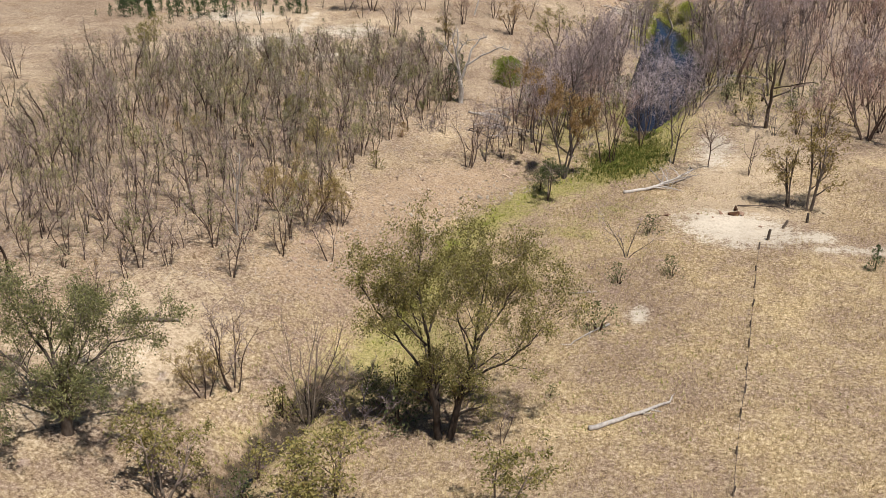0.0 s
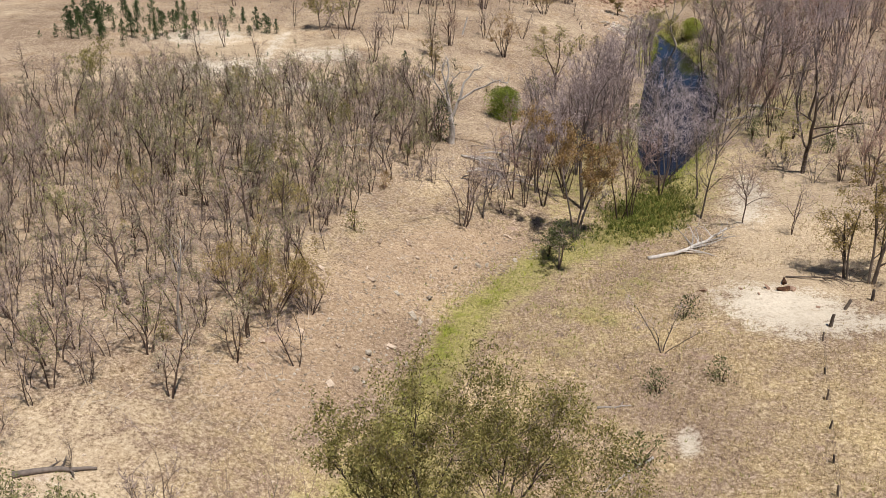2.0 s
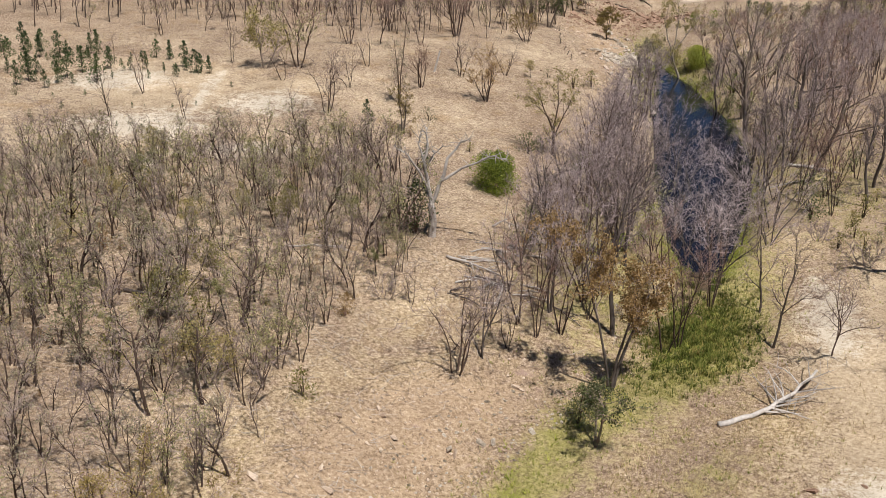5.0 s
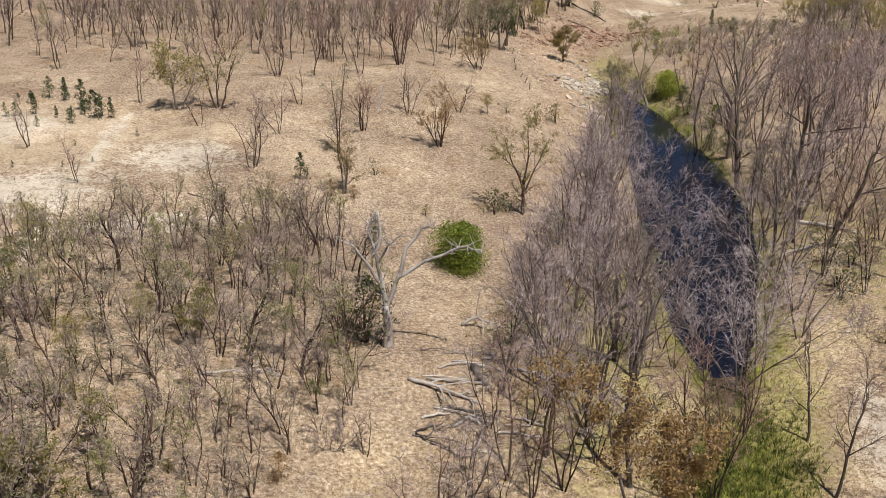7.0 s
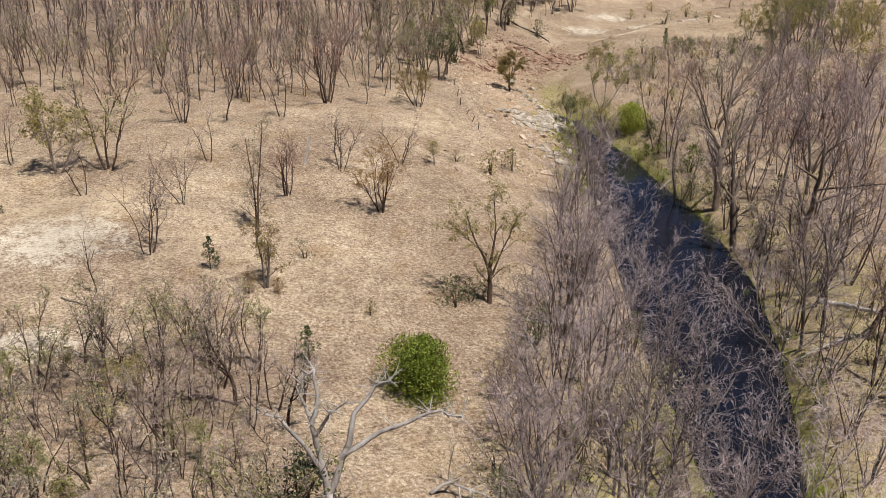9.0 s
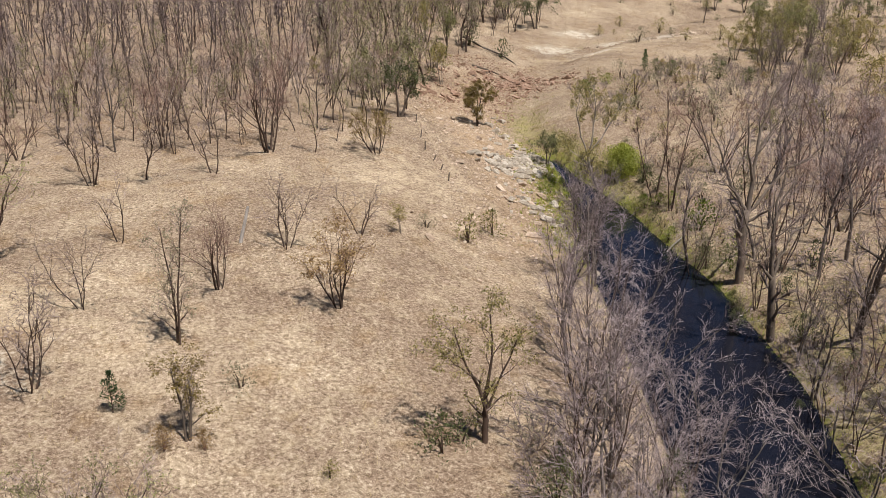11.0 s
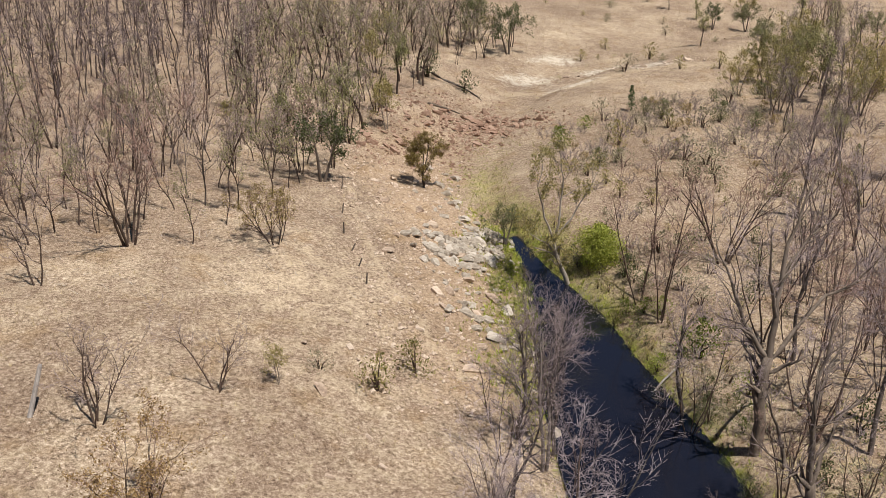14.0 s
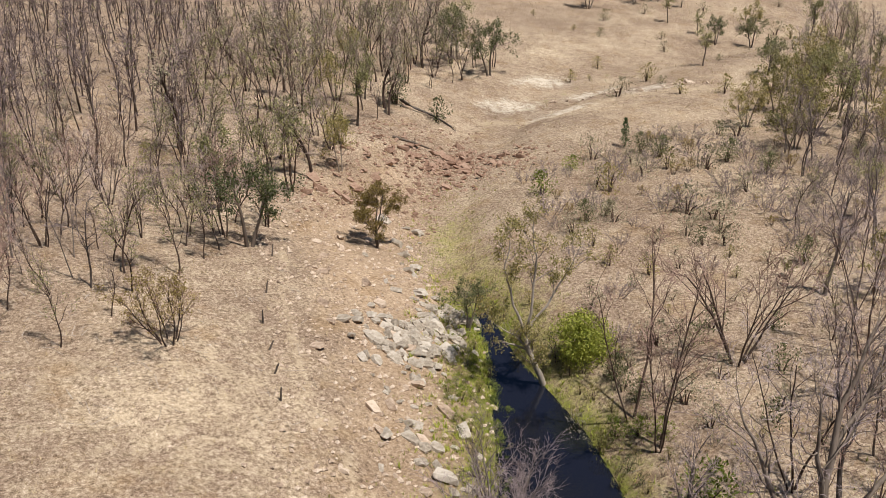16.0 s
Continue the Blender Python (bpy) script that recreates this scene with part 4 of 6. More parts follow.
for i in range(2):
    tree_kind("dome%d" % i, 74 + i, "twiggy_shrub", "low leafless grey shrub of tangled fine twigs",
              spec(stems=8, lean=46, foot=0.25, length=1.6, radius=0.03, kids=(8, 12), bits=(3, 2, 1), ratio=(0.45, 0.45), angle=(38, 44), up=(0.02, 0.04, 0.0), wobble=(0.2, 0.25, 0.3), leafy=0.3 * i, leaves=2, leaf=0.1, puff=0.1), TWIG_GREY, TWIG_GREY, LEAF_GREY, category="shrub")
bush_kind("round", 80, "round_bush", "dense bright green rounded bush in the dry grass", "bush", 4.2, 3.3, 13000, 0.17, LEAF_GREEN, lumps=46, low=0.1, sparse=0.4)
bush_kind("dull", 79, "round_bush", "dense olive-green rounded bush above the pool", "bush", 3.9, 3.0, 9000, 0.18, LEAF_DULL, lumps=40, low=0.1, sparse=0.4)
bush_kind("cone0", 81, "young_conifer", "small dark green young cypress pine", "conifer", 1.3, 2.3, 900, 0.11, LEAF_CONIFER, cone=0.75, lumps=9, low=0.25, rise=0.8)
bush_kind("cone1", 82, "young_conifer", "small dark green young cypress pine", "conifer", 1.5, 2.0, 800, 0.11, LEAF_CONIFER, cone=0.6, lumps=8, low=0.2, rise=0.6)
bush_kind("shrub0", 83, "shrub", "small olive-green shrub in dry grass", "shrub", 1.8, 1.5, 320, 0.13, LEAF_GUM, lumps=9, low=0.1, rise=0.6, sparse=0.7)
bush_kind("shrub1", 84, "shrub", "small dark green shrub in dry grass", "shrub", 1.9, 1.4, 320, 0.13, LEAF_DARK, lumps=9, low=0.1, rise=0.6, sparse=0.7)
bush_kind("shrub2", 85, "shrub", "low grey-green shrub with small leaves", "shrub", 2.3, 1.3, 320, 0.13, LEAF_GREY, lumps=9, low=0.1, rise=0.6, sparse=0.7)
bush_kind("shrub3", 86, "shrub", "fresh green leafy shrub", "shrub", 1.9, 1.3, 560, 0.12, LEAF_GREEN, lumps=9, low=0.1, rise=0.6, sparse=0.6)
bush_kind("shrub4", 87, "shrub", "dry rust-brown shrub with dead leaves", "shrub", 2.4, 2.4, 700, 0.14, LEAF_RUST, stem_mat=TWIG_RED, lumps=12, low=0.3, rise=0.5, sparse=0.9)
bush_kind("thicket", 88, "thicket_bush", "broad dark green bush in the creek's shade", "bush", 3.4, 3.2, 1200, 0.18, LEAF_DARK, lumps=16, low=0.3, sparse=0.7)


# Trees and shrubs that stand out singly, from the near gully to the far bank.
plant("leaf0", 2.6, 38.4, 4.6, wide=1.3)
plant("leaf1", -5.8, 39.1, 5.9, wide=1.2)
plant("leaf1", -13.9, 41.2, 5.8)
plant("broad", -19.4, 44.1, 8.9, turn=0)
plant("bare0", 3.2, 45.6, 3.3)
plant("spread", 0.0, 46.1, 11.8, turn=0)
plant("dome0", -4.6, 48.4, 3.1)
plant("shrub1", 6.2, 50.2, 0.8)
plant("vase", -7.9, 50.2, 10.6)
plant("bare4", -12.1, 50.4, 6.4)
plant("bushy", -13.6, 49.4, 4.2)
plant("bare1", -17.5, 55.2, 3.0)
plant("bare2", -21.5, 56.4, 3.8)
plant("shrub1", 10.1, 58.1, 2.0)
plant("bare3", -20.7, 59.5, 3.9)
plant("thin0", -14.3, 61.8, 4.9)
plant("bare4", -18.6, 61.8, 3.6)
plant("shrub1", 12.7, 65.4, 1.5)
plant("cone1", 31.4, 66.3, 2.0)
plant("bare5", -29.6, 65.4, 3.6)
plant("shrub1", 16.7, 66.5, 1.5)
plant("bare0", -8.3, 67.1, 4.9)
plant("thin4", -11.6, 66.1, 5.0)
plant("deadgrey", -15.0, 67.6, 8.7)
plant("wisp", 14.1, 70.4, 3.4, wide=1.5, label="grey leafless shrub with a haze of fine twigs")
plant("bushy", -10.3, 71.9, 6.1)
plant("bushy", -13.0, 73.5, 5.2)
plant("bushy", -8.2, 73.0, 4.4)
plant("shrub1", 16.6, 75.1, 1.6)
plant("thin1", -29.0, 74.5, 5.4)
plant("thin2", -32.8, 77.8, 5.6)
plant("amber", 31.3, 80.1, 9.6)
plant("amber", 29.9, 81.1, 7.2)
plant("bare1", -8.0, 82.5, 4.6)
plant("dense1", 9.3, 84.6, 4.0)
plant("bare2", -10.9, 87.8, 4.7)
plant("rusty1", 11.5, 90.1, 11.2)
plant("bare3", 28.9, 89.5, 5.2)
plant("thin3", -22.3, 90.5, 8.3)
plant("bare4", 2.5, 90.9, 7.1)
plant("bare5", 25.8, 92.6, 7.2)
plant("tall1", 15.8, 94.2, 10.0)
plant("tall0", 16.8, 94.8, 10.2)
plant("tall1", 6.8, 96.1, 8.6)
plant("tall0", 7.8, 95.0, 7.6)
plant("gum2", 22.7, 94.2, 9.0)
plant("creek2", 12.9, 96.1, 13.1)
plant("bare0", 0.1, 97.5, 3.6)
plant("thin4", -34.4, 100.2, 5.3)
plant("gum2", 23.5, 98.8, 8.4)
plant("creek3", 20.6, 100.2, 11.5)
plant("gum0", 34.1, 102.2, 10.9)
plant("wisp", 22.1, 104.8, 8.5)
plant("deadwhite", 2.0, 107.1, 8.0, turn=-8)
plant("thicket", 0.7, 107.8, 3.9)
plant("deadgrey", 7.9, 112.1, 3.4)
plant("bare1", -50.8, 115.6, 6.5)
plant("leaf1", -35.7, 121.3, 5.5)
plant("round", 8.0, 120.1, 3.1)
plant("bare2", -28.6, 123.1, 5.5)
plant("thin0", -9.3, 123.4, 4.5)
plant("cone1", 2.4, 123.4, 2.2)
plant("bare3", -44.7, 125.9, 4.7)
plant("gum2", 36.4, 127.5, 7.8)
plant("shrub0", 6.6, 128.7, 0.9)
plant("vgum", 14.9, 131.6, 8.0, turn=0)
plant("amber", 0.5, 132.1, 5.0, wide=1.1)
plant("shrub4", -0.6, 131.5, 1.3, wide=1.3)
plant("shrub4", 1.2, 131.3, 1.1, wide=1.2)
plant("cone0", -2.9, 134.9, 2.3)
plant("gum1", 39.4, 134.9, 9.5)
plant("shrub2", 3.3, 136.3, 1.2)
plant("bare4", -6.9, 137.4, 6.8)
plant("narrow", 0.4, 141.1, 8.6)
plant("oldgum1", 37.6, 141.0, 12.5, turn=20)
plant("creek2", 44.2, 145.8, 10.5)
plant("red0", 2.9, 147.8, 5.6)
plant("oldgum0", 40.1, 149.1, 14.9, turn=0)
plant("rustred", 9.9, 145.4, 6.6, wide=1.2)
plant("thin1", -10.7, 153.9, 7.2, wide=1.2)
plant("bare4", 7.8, 153.8, 5.6, wide=1.15)
plant("leaf1", -14.6, 153.5, 7.0)
plant("open0", 13.4, 156.7, 4.8)
plant("bare3", -18.5, 156.6, 5.3)
plant("leaf0", 16.6, 157.5, 2.3)
plant("shrub0", 21.9, 157.9, 2.2)
plant("shrub2", 19.0, 159.4, 1.0)
plant("shrub0", 24.6, 160.1, 2.1)
plant("tall0", 42.2, 164.1, 11.8)
plant("tall1", 42.2, 167.3, 11.2)
plant("bare4", -5.4, 168.2, 7.7)
plant("bare5", -1.4, 168.9, 7.6)
plant("bare0", 3.9, 169.6, 6.9)
plant("red0", 49.8, 169.4, 9.0)
plant("bushy", 18.6, 176.0, 5.8, label="broad leafy regrowth tree on dry ground beside the far wood")
plant("dull", 42.3, 174.2, 2.9)
plant("red0", 9.0, 176.2, 9.3)
plant("leaf1", 59.6, 179.4, 1.4)
plant("bare1", 68.9, 183.5, 7.8)
plant("shrub2", 58.6, 191.7, 2.3)
plant("smallgum", 34.4, 195.7, 5.2, turn=0)
plant("thin1", 26.0, 196.3, 6.5)
plant("shrub0", 55.6, 199.6, 2.5)
plant("shrub3", 50.0, 201.2, 2.0)
plant("shrub2", 66.4, 202.4, 2.1)
plant("thin2", 22.9, 202.2, 7.3)
plant("shrub0", 63.3, 203.8, 2.1)
plant("shrub3", 55.1, 206.8, 1.4)
plant("thin3", 25.3, 205.0, 6.2)
plant("leaf0", 17.7, 207.8, 2.9)
plant("cone0", 62.7, 211.6, 2.9)
plant("leaf1", 78.3, 215.0, 5.6)
plant("leaf0", 34.4, 211.6, 5.5)
plant("thin4", 10.1, 217.2, 7.6)
plant("leaf1", 35.5, 218.6, 3.4)
plant("leaf1", 91.0, 224.8, 5.1)
plant("shrub1", 48.3, 229.6, 2.6)
plant("shrub2", 72.1, 233.2, 2.2)
plant("dense1", 94.2, 236.2, 5.1)
plant("shrub0", 79.5, 240.5, 2.4)
plant("dense0", 89.9, 244.7, 5.6)
plant("dense1", 60.8, 248.3, 7.1)

plant("leaning", 39.8, 174.2, 10.4, turn=0)
plant("dense1", 37.4, 181.9, 3.8, label="dark leafy young gum among the pale rocks")
plant("gum1", 37.7, 128.9, 13.5)
plant("gum0", 36.3, 121.6, 10.8)
plant("gum0", 41.0, 137.3, 12.7)
plant("dense1", 24.3, 191.5, 6.5)
plant("dense0", 22.9, 199.0, 7.2)
plant("dense0", 29.5, 209.0, 7.5)
plant("thin5", 26.2, 204.0, 8.0)
plant("thicket", 44.7, 233.6, 3.6)

# ---- woods ----
rng = random.Random(4)


def inside(x, y, poly):
    hit = False
    for (ax, ay), (bx, by) in zip(poly, poly[1:] + poly[:1]):
        if (ay > y) != (by > y) and x < ax + (y - ay) * (bx - ax) / (by - ay):
            hit = not hit
    return hit


def places(poly, count, apart, keep=lambda x, y: True):
    """Random places in an outline, no two nearer than apart, nor near a tree that stands."""
    xs, ys = [p[0] for p in poly], [p[1] for p in poly]
    cells, found = {}, []

    def near(x, y):
        cx, cy = int(x // apart), int(y // apart)
        return any(math.hypot(x - a, y - b) < apart for i in (-1, 0, 1) for j in (-1, 0, 1) for a, b in cells.get((cx + i, cy + j), ()))

    for a, b in PLACED:
        cells.setdefault((int(a // apart), int(b // apart)), []).append((a, b))
    for _ in range(count * 40):
        x, y = rng.uniform(min(xs), max(xs)), rng.uniform(min(ys), max(ys))
        if inside(x, y, poly) and keep(x, y) and not near(x, y):
            cells.setdefault((int(x // apart), int(y // apart)), []).append((x, y))
            found.append((x, y))
            if len(found) == count:
                break
    return found


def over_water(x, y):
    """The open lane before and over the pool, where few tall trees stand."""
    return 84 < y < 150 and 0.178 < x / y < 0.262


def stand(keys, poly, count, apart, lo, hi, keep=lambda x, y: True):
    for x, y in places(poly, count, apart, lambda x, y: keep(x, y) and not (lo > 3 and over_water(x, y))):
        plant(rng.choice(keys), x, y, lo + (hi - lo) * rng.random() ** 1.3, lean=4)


def clear_of_pool(x, y):
    return abs(float(creek_distance(x, y))) > float(half_width(y)) + 0.2


# The regrowth on the west slope.
WEST_WOOD = [(-30, 57), (-21, 60), (-11, 67), (-9, 70), (-9, 84), (-5.5, 94), (-0.5, 99), (1.2, 108), (2, 121), (-4, 126), (-26, 122), (-42, 110), (-38, 92), (-36, 75)]
BARES = ["bare0", "bare1", "bare2", "bare3", "bare4", "bare5", "open1"]
THINS = ["thin0", "thin1", "thin2", "thin3", "thin4", "thin5"]
stand(BARES, WEST_WOOD, 150, 1.4, 3.2, 6.0)
stand(THINS, WEST_WOOD, 130, 1.4, 3.4, 6.0)
stand(THINS, [(-24, 88), (-6, 86), (-5.5, 94), (-0.5, 99), (1.2, 108), (2, 121), (-4, 126), (-26, 122), (-34, 104)], 80, 1.3, 3.4, 6.0)
stand(["shrub0", "shrub2", "dome0", "dome1"], WEST_WOOD, 30, 1.0, 0.6, 1.5)
stand(["leaf0", "leaf1", "dense0"], [(-24, 88), (-6, 86), (-5.5, 94), (-0.5, 99), (1.2, 108), (2, 121), (-4, 126), (-26, 122), (-34, 104)], 30, 1.2, 2.2, 4.2)
stand(["shrub0", "shrub2", "shrub4", "shrub0"], [(-24, 88), (-6, 86), (-5.5, 94), (-0.5, 99), (1.2, 108), (2, 121), (-4, 126), (-26, 122), (-34, 104)], 56, 0.9, 0.7, 2.0)
stand(["dome0", "dome1"], [(-24, 88), (-6, 86), (-5.5, 94), (-0.5, 99), (1.2, 108), (2, 121), (-4, 126), (-26, 122), (-34, 104)], 20, 0.9, 0.8, 1.8)
stand(["sapling0", "sapling1", "sapling2", "sapling3"], WEST_WOOD, 220, 1.0, 1.6, 4.4)
stand(["bushy"], WEST_WOOD, 16, 2.4, 2.4, 4.2)
stand(["red0", "red1"], WEST_WOOD, 12, 2.0, 3.0, 5.0)
stand(["bare2", "bare4", "open0", "thin4"], [(-58, 80), (-38, 80), (-42, 112), (-30, 124), (-62, 124)], 16, 4.0, 3.0, 5.5)
stand(BARES[:4], [(-4, 128), (8, 135), (12, 150), (-6, 160), (-20, 166), (-45, 168), (-26, 126)], 8, 5.0, 3.5, 6.0)

# Along the pool.
CREEK_KINDS = ["creek0", "creek1", "creek2", "creek3"]
stand(CREEK_KINDS, [(3, 92), (14, 90), (20, 104), (25, 122), (29, 140), (33, 156), (29, 157), (23, 142), (17, 124), (11, 110), (6, 100)], 60, 1.7, 5.5, 10.5, lambda x, y: clear_of_pool(x, y) and (y > 122 or float(creek_distance(x, y)) > 5.5))
stand(["dome0", "dome1", "creek3", "shrub2", "thicket"], [(6, 97), (14, 95), (22, 120), (27, 138), (22, 140), (15, 122), (9, 112)], 26, 1.8, 1.4, 3.2, clear_of_pool)
stand(CREEK_KINDS + ["tall0", "tall1"], [(33, 112), (46, 112), (50, 140), (48, 160), (41, 160), (38, 148), (34, 128)], 34, 2.4, 6.5, 11.0, clear_of_pool)
stand(CREEK_KINDS + ["gum2", "tall1", "red1", "red0"], [(38, 98), (47, 90), (76, 112), (92, 150), (70, 172), (50, 160), (50, 140), (46, 110)], 100, 2.6, 6.0, 10.5)
stand(["shrub2", "shrub1", "shrub0", "shrub0", "shrub3"], [(37.5, 140), (41, 140), (43, 158), (43, 172), (42, 184), (40.2, 184), (40, 172), (39.4, 158)], 60, 0.8, 0.5, 1.3, clear_of_pool)
stand(["dome1", "shrub2"], [(41, 140), (45, 150), (47, 172), (44, 184), (42.5, 172)], 18, 1.3, 0.8, 1.8)
stand(["shrub3", "shrub3", "shrub0", "shrub2"], [(33.4, 160), (36.4, 172), (38.2, 183), (36.6, 184), (33.6, 174), (31.2, 163)], 38, 0.75, 0.35, 0.8, clear_of_pool)
stand(["shrub2", "shrub1", "shrub0", "dome0", "dome1"], [(30, 100), (46, 112), (50, 150), (41, 146), (35, 128)], 60, 1.7, 0.8, 2.2, clear_of_pool)
stand(["wisp", "red0", "bare2", "wisp"], [(33, 100), (46, 96), (62, 112), (58, 132), (46, 126), (36, 116)], 30, 2.4, 3.5, 6.5)
stand(["tall0", "creek1", "tall1", "creek0", "leaf0", "thin3"], [(54, 164), (70, 172), (92, 165), (110, 200), (84, 205), (70, 196), (58, 176)], 24, 3.5, 5.0, 9.0)
stand(["dense0", "dense1", "gum2", "leaf1", "thin3"], [(84, 205), (110, 200), (150, 230), (150, 256), (104, 240), (88, 224)], 26, 3.5, 4.0, 7.5)
stand(["dense0", "leaf1", "thin3", "creek0", "gum2"], [(68, 188), (80, 196), (100, 212), (98, 234), (86, 224), (74, 206)], 30, 2.6, 5.0, 9.0)
stand(["dense0", "dense1", "leaf1", "gum2"], [(84, 268), (118, 262), (120, 300), (90, 310)], 12, 4.0, 4.0, 8.0)

stand(CREEK_KINDS, [(19, 103), (33, 103), (37, 125), (41, 150), (40, 158), (31, 158), (26, 140), (21, 120)], 26, 1.5, 5.0, 9.0, lambda x, y: clear_of_pool(x, y) and (y > 118 or x > 24) and abs(float(creek_distance(x, y))) < float(half_width(y)) + 3.0)
stand(["creek0", "creek3", "creek1", "creek2", "tall1"], [(45, 146), (58, 146), (74, 166), (70, 184), (60, 178), (52, 166)], 34, 2.0, 6.0, 10.5)
stand(["dome0", "dome1"], [(9, 111), (16, 111), (22, 128), (18, 133)], 14, 1.3, 1.3, 2.4)
stand(["shrub0", "shrub2", "shrub1", "dome0"], [(43, 158), (54, 160), (62, 178), (58, 190), (46, 188)], 34, 1.6, 0.6, 1.6)
stand(["shrub3", "shrub0"], [(33.6, 156), (36.4, 168), (37.8, 180), (36.2, 182), (33.4, 172), (31.6, 160)], 34, 0.6, 0.4, 0.9, clear_of_pool)
stand(["shrub0", "shrub3", "dome1", "shrub1"], [(12, 104), (18, 108), (24, 124), (18, 126), (12, 114)], 26, 1.2, 0.7, 1.6, clear_of_pool)
for x, y, h in ((24.0, 107.4, 5.0), (27.8, 108.8, 5.6), (21.6, 109.2, 4.6), (29.6, 113.0, 5.6), (22.6, 112.6, 4.8), (26.4, 110.4, 4.4), (31.0, 118.6, 6.0), (31.8, 123.4, 6.2), (23.2, 117.4, 5.0), (24.2, 121.0, 5.2)):
    plant("wisp", x, y, h, wide=1.25)
for x, y, h in ((26.4, 123.0, 5.2), (25.8, 127.0, 5.6), (27.4, 131.0, 5.8), (28.4, 135.6, 5.6), (29.4, 140.6, 6.0), (30.4, 146.4, 5.8), (33.2, 128.6, 5.4), (25.2, 114.6, 4.4), (28.6, 117.4, 4.6)):
    plant("wisp", x, y, h, wide=1.3)
stand(["creek3", "creek1", "red0", "creek0"], [(22, 120), (30, 120), (36, 146), (30, 148)], 8, 1.3, 4.5, 7.0, lambda x, y: clear_of_pool(x, y) and 0 < float(creek_distance(x, y)) < float(half_width(y)) + 1.4)
stand(["dome1", "thicket", "dome0", "shrub1"], [(27, 112), (34, 116), (42, 158), (36, 160)], 34, 1.1, 0.8, 1.7, lambda x, y: clear_of_pool(x, y) and -float(half_width(y)) - 2.2 < float(creek_distance(x, y)) < 0)
plant("shrub1", 12.5, 130.7, 2.0)
plant("shrub1", 13.7, 131.7, 1.6)
plant("thicket", 8.9, 86.8, 2.2)

stand(["dome0"], [(3, 64), (12, 66), (14, 76), (6, 78), (2, 70)], 14, 1.2, 0.3, 0.5)
for x, y, h in ((-2.6, 47.6, 2.4), (-3.6, 49.6, 2.0), (-1.2, 50.4, 2.4), (1.4, 51.0, 1.6), (-4.4, 51.6, 1.6)):
    plant("shrub1", x, y, h)

# Dark green bushes over the pool's east edge.
stand(["thicket", "shrub1", "thicket", "shrub3", "dome1"], [(36, 134), (41, 134), (44, 172), (40, 172)], 40, 1.2, 1.2, 2.4, lambda x, y: -float(half_width(y)) - 4.0 < float(creek_distance(x, y)) < -float(half_width(y)) - 1.2)
# Grey thickets over the pool's west edge.
stand(["creek1", "creek3", "creek1", "creek0"], [(14, 106), (21, 106), (26, 122), (30, 140), (24, 140), (17, 122)], 26, 1.3, 4.0, 7.0, lambda x, y: float(half_width(y)) + 1.0 < float(creek_distance(x, y)) < float(half_width(y)) + 5.0)
# Dead brown shrubs at the feet of the regrowth.
stand(["shrub4", "dome0", "shrub4"], WEST_WOOD, 46, 1.0, 0.4, 0.9)
# Bushes along the near gully.
stand(["dome0", "shrub1", "shrub0", "dome1"], [(-14, 38), (-8, 38), (-5, 48), (0, 54), (-4, 60), (-8, 54), (-12, 46)], 12, 1.0, 0.9, 2.2)

stand(["creek0", "creek1", "tall1", "dense0", "thin3"], [(72, 200), (70, 182), (130, 258), (126, 272)], 30, 2.6, 5.0, 9.0)

# Young conifers on the bare flat.
stand(["cone0", "cone1"], [(-50, 143), (-30, 145), (-20, 150), (-24, 160), (-50, 163)], 90, 0.9, 0.8, 3.4)
stand(["cone1", "shrub1"], [(-34, 126), (-18, 128), (-16, 146), (-40, 142)], 16, 2.0, 0.5, 0.9)
# Far scrub beyond the pool's head, and tiny seedlings on the slope.
far_scrub = [(rng.choice(["dome0", "dome1", "dome0", "dome1", "shrub2", "thicket", "bushy"]), x, y, rng.uniform(0.9, 2.3)) for x, y in places([(47, 186), (56, 178), (70, 182), (96, 212), (80, 216), (62, 214), (50, 206)], 110, 1.5)]
far_scrub += [(rng.choice(["shrub0", "shrub1", "shrub2"]), x, y, rng.uniform(0.8, 2.4)) for x, y in places([(72, 200), (100, 210), (150, 262), (170, 330), (100, 330), (80, 290), (70, 240)], 60, 3.0)]
wood_of("far_scrub", "low olive and grey scrub scattered over the far flats", far_scrub, "scrub")

# The far wood, its near edge tree by tree.
FAR_EDGE = [(-70, 178), (-30, 178), (-12, 174), (2, 169), (10, 174), (17, 177), (22, 186), (25, 196), (21, 210), (23, 232), (27, 262), (22, 275), (-70, 275)]
stand(["bare1", "bare5", "bare1", "thin3", "pole0", "pole2", "pole1", "thin3", "red1", "bare5"], [(-34, 182), (-12, 179), (2, 175), (10, 178), (17, 181), (22, 188), (25, 197), (24, 206), (-34, 206)], 190, 1.9, 5.0, 8.5)
stand(["bare1", "bare5", "bare3", "thin3", "red0"], [(-40, 172), (-12, 170), (2, 168), (12, 173), (19, 176), (20, 184), (8, 180), (-34, 183)], 14, 3.2, 4.5, 7.0)
stand(["thin1", "thin3", "thin0", "thin2", "bare5", "bare3"], [(25, 197), (32, 210), (40, 224), (50, 238), (64, 252), (58, 268), (34, 266), (25, 262), (20, 232), (20, 206)], 120, 2.0, 5.0, 10.0)
stand(["dense0", "leaf1", "dense1", "leaf0"], [(30, 212), (40, 226), (50, 240), (62, 252), (58, 266), (36, 262), (28, 236)], 20, 3.0, 5.0, 9.0)
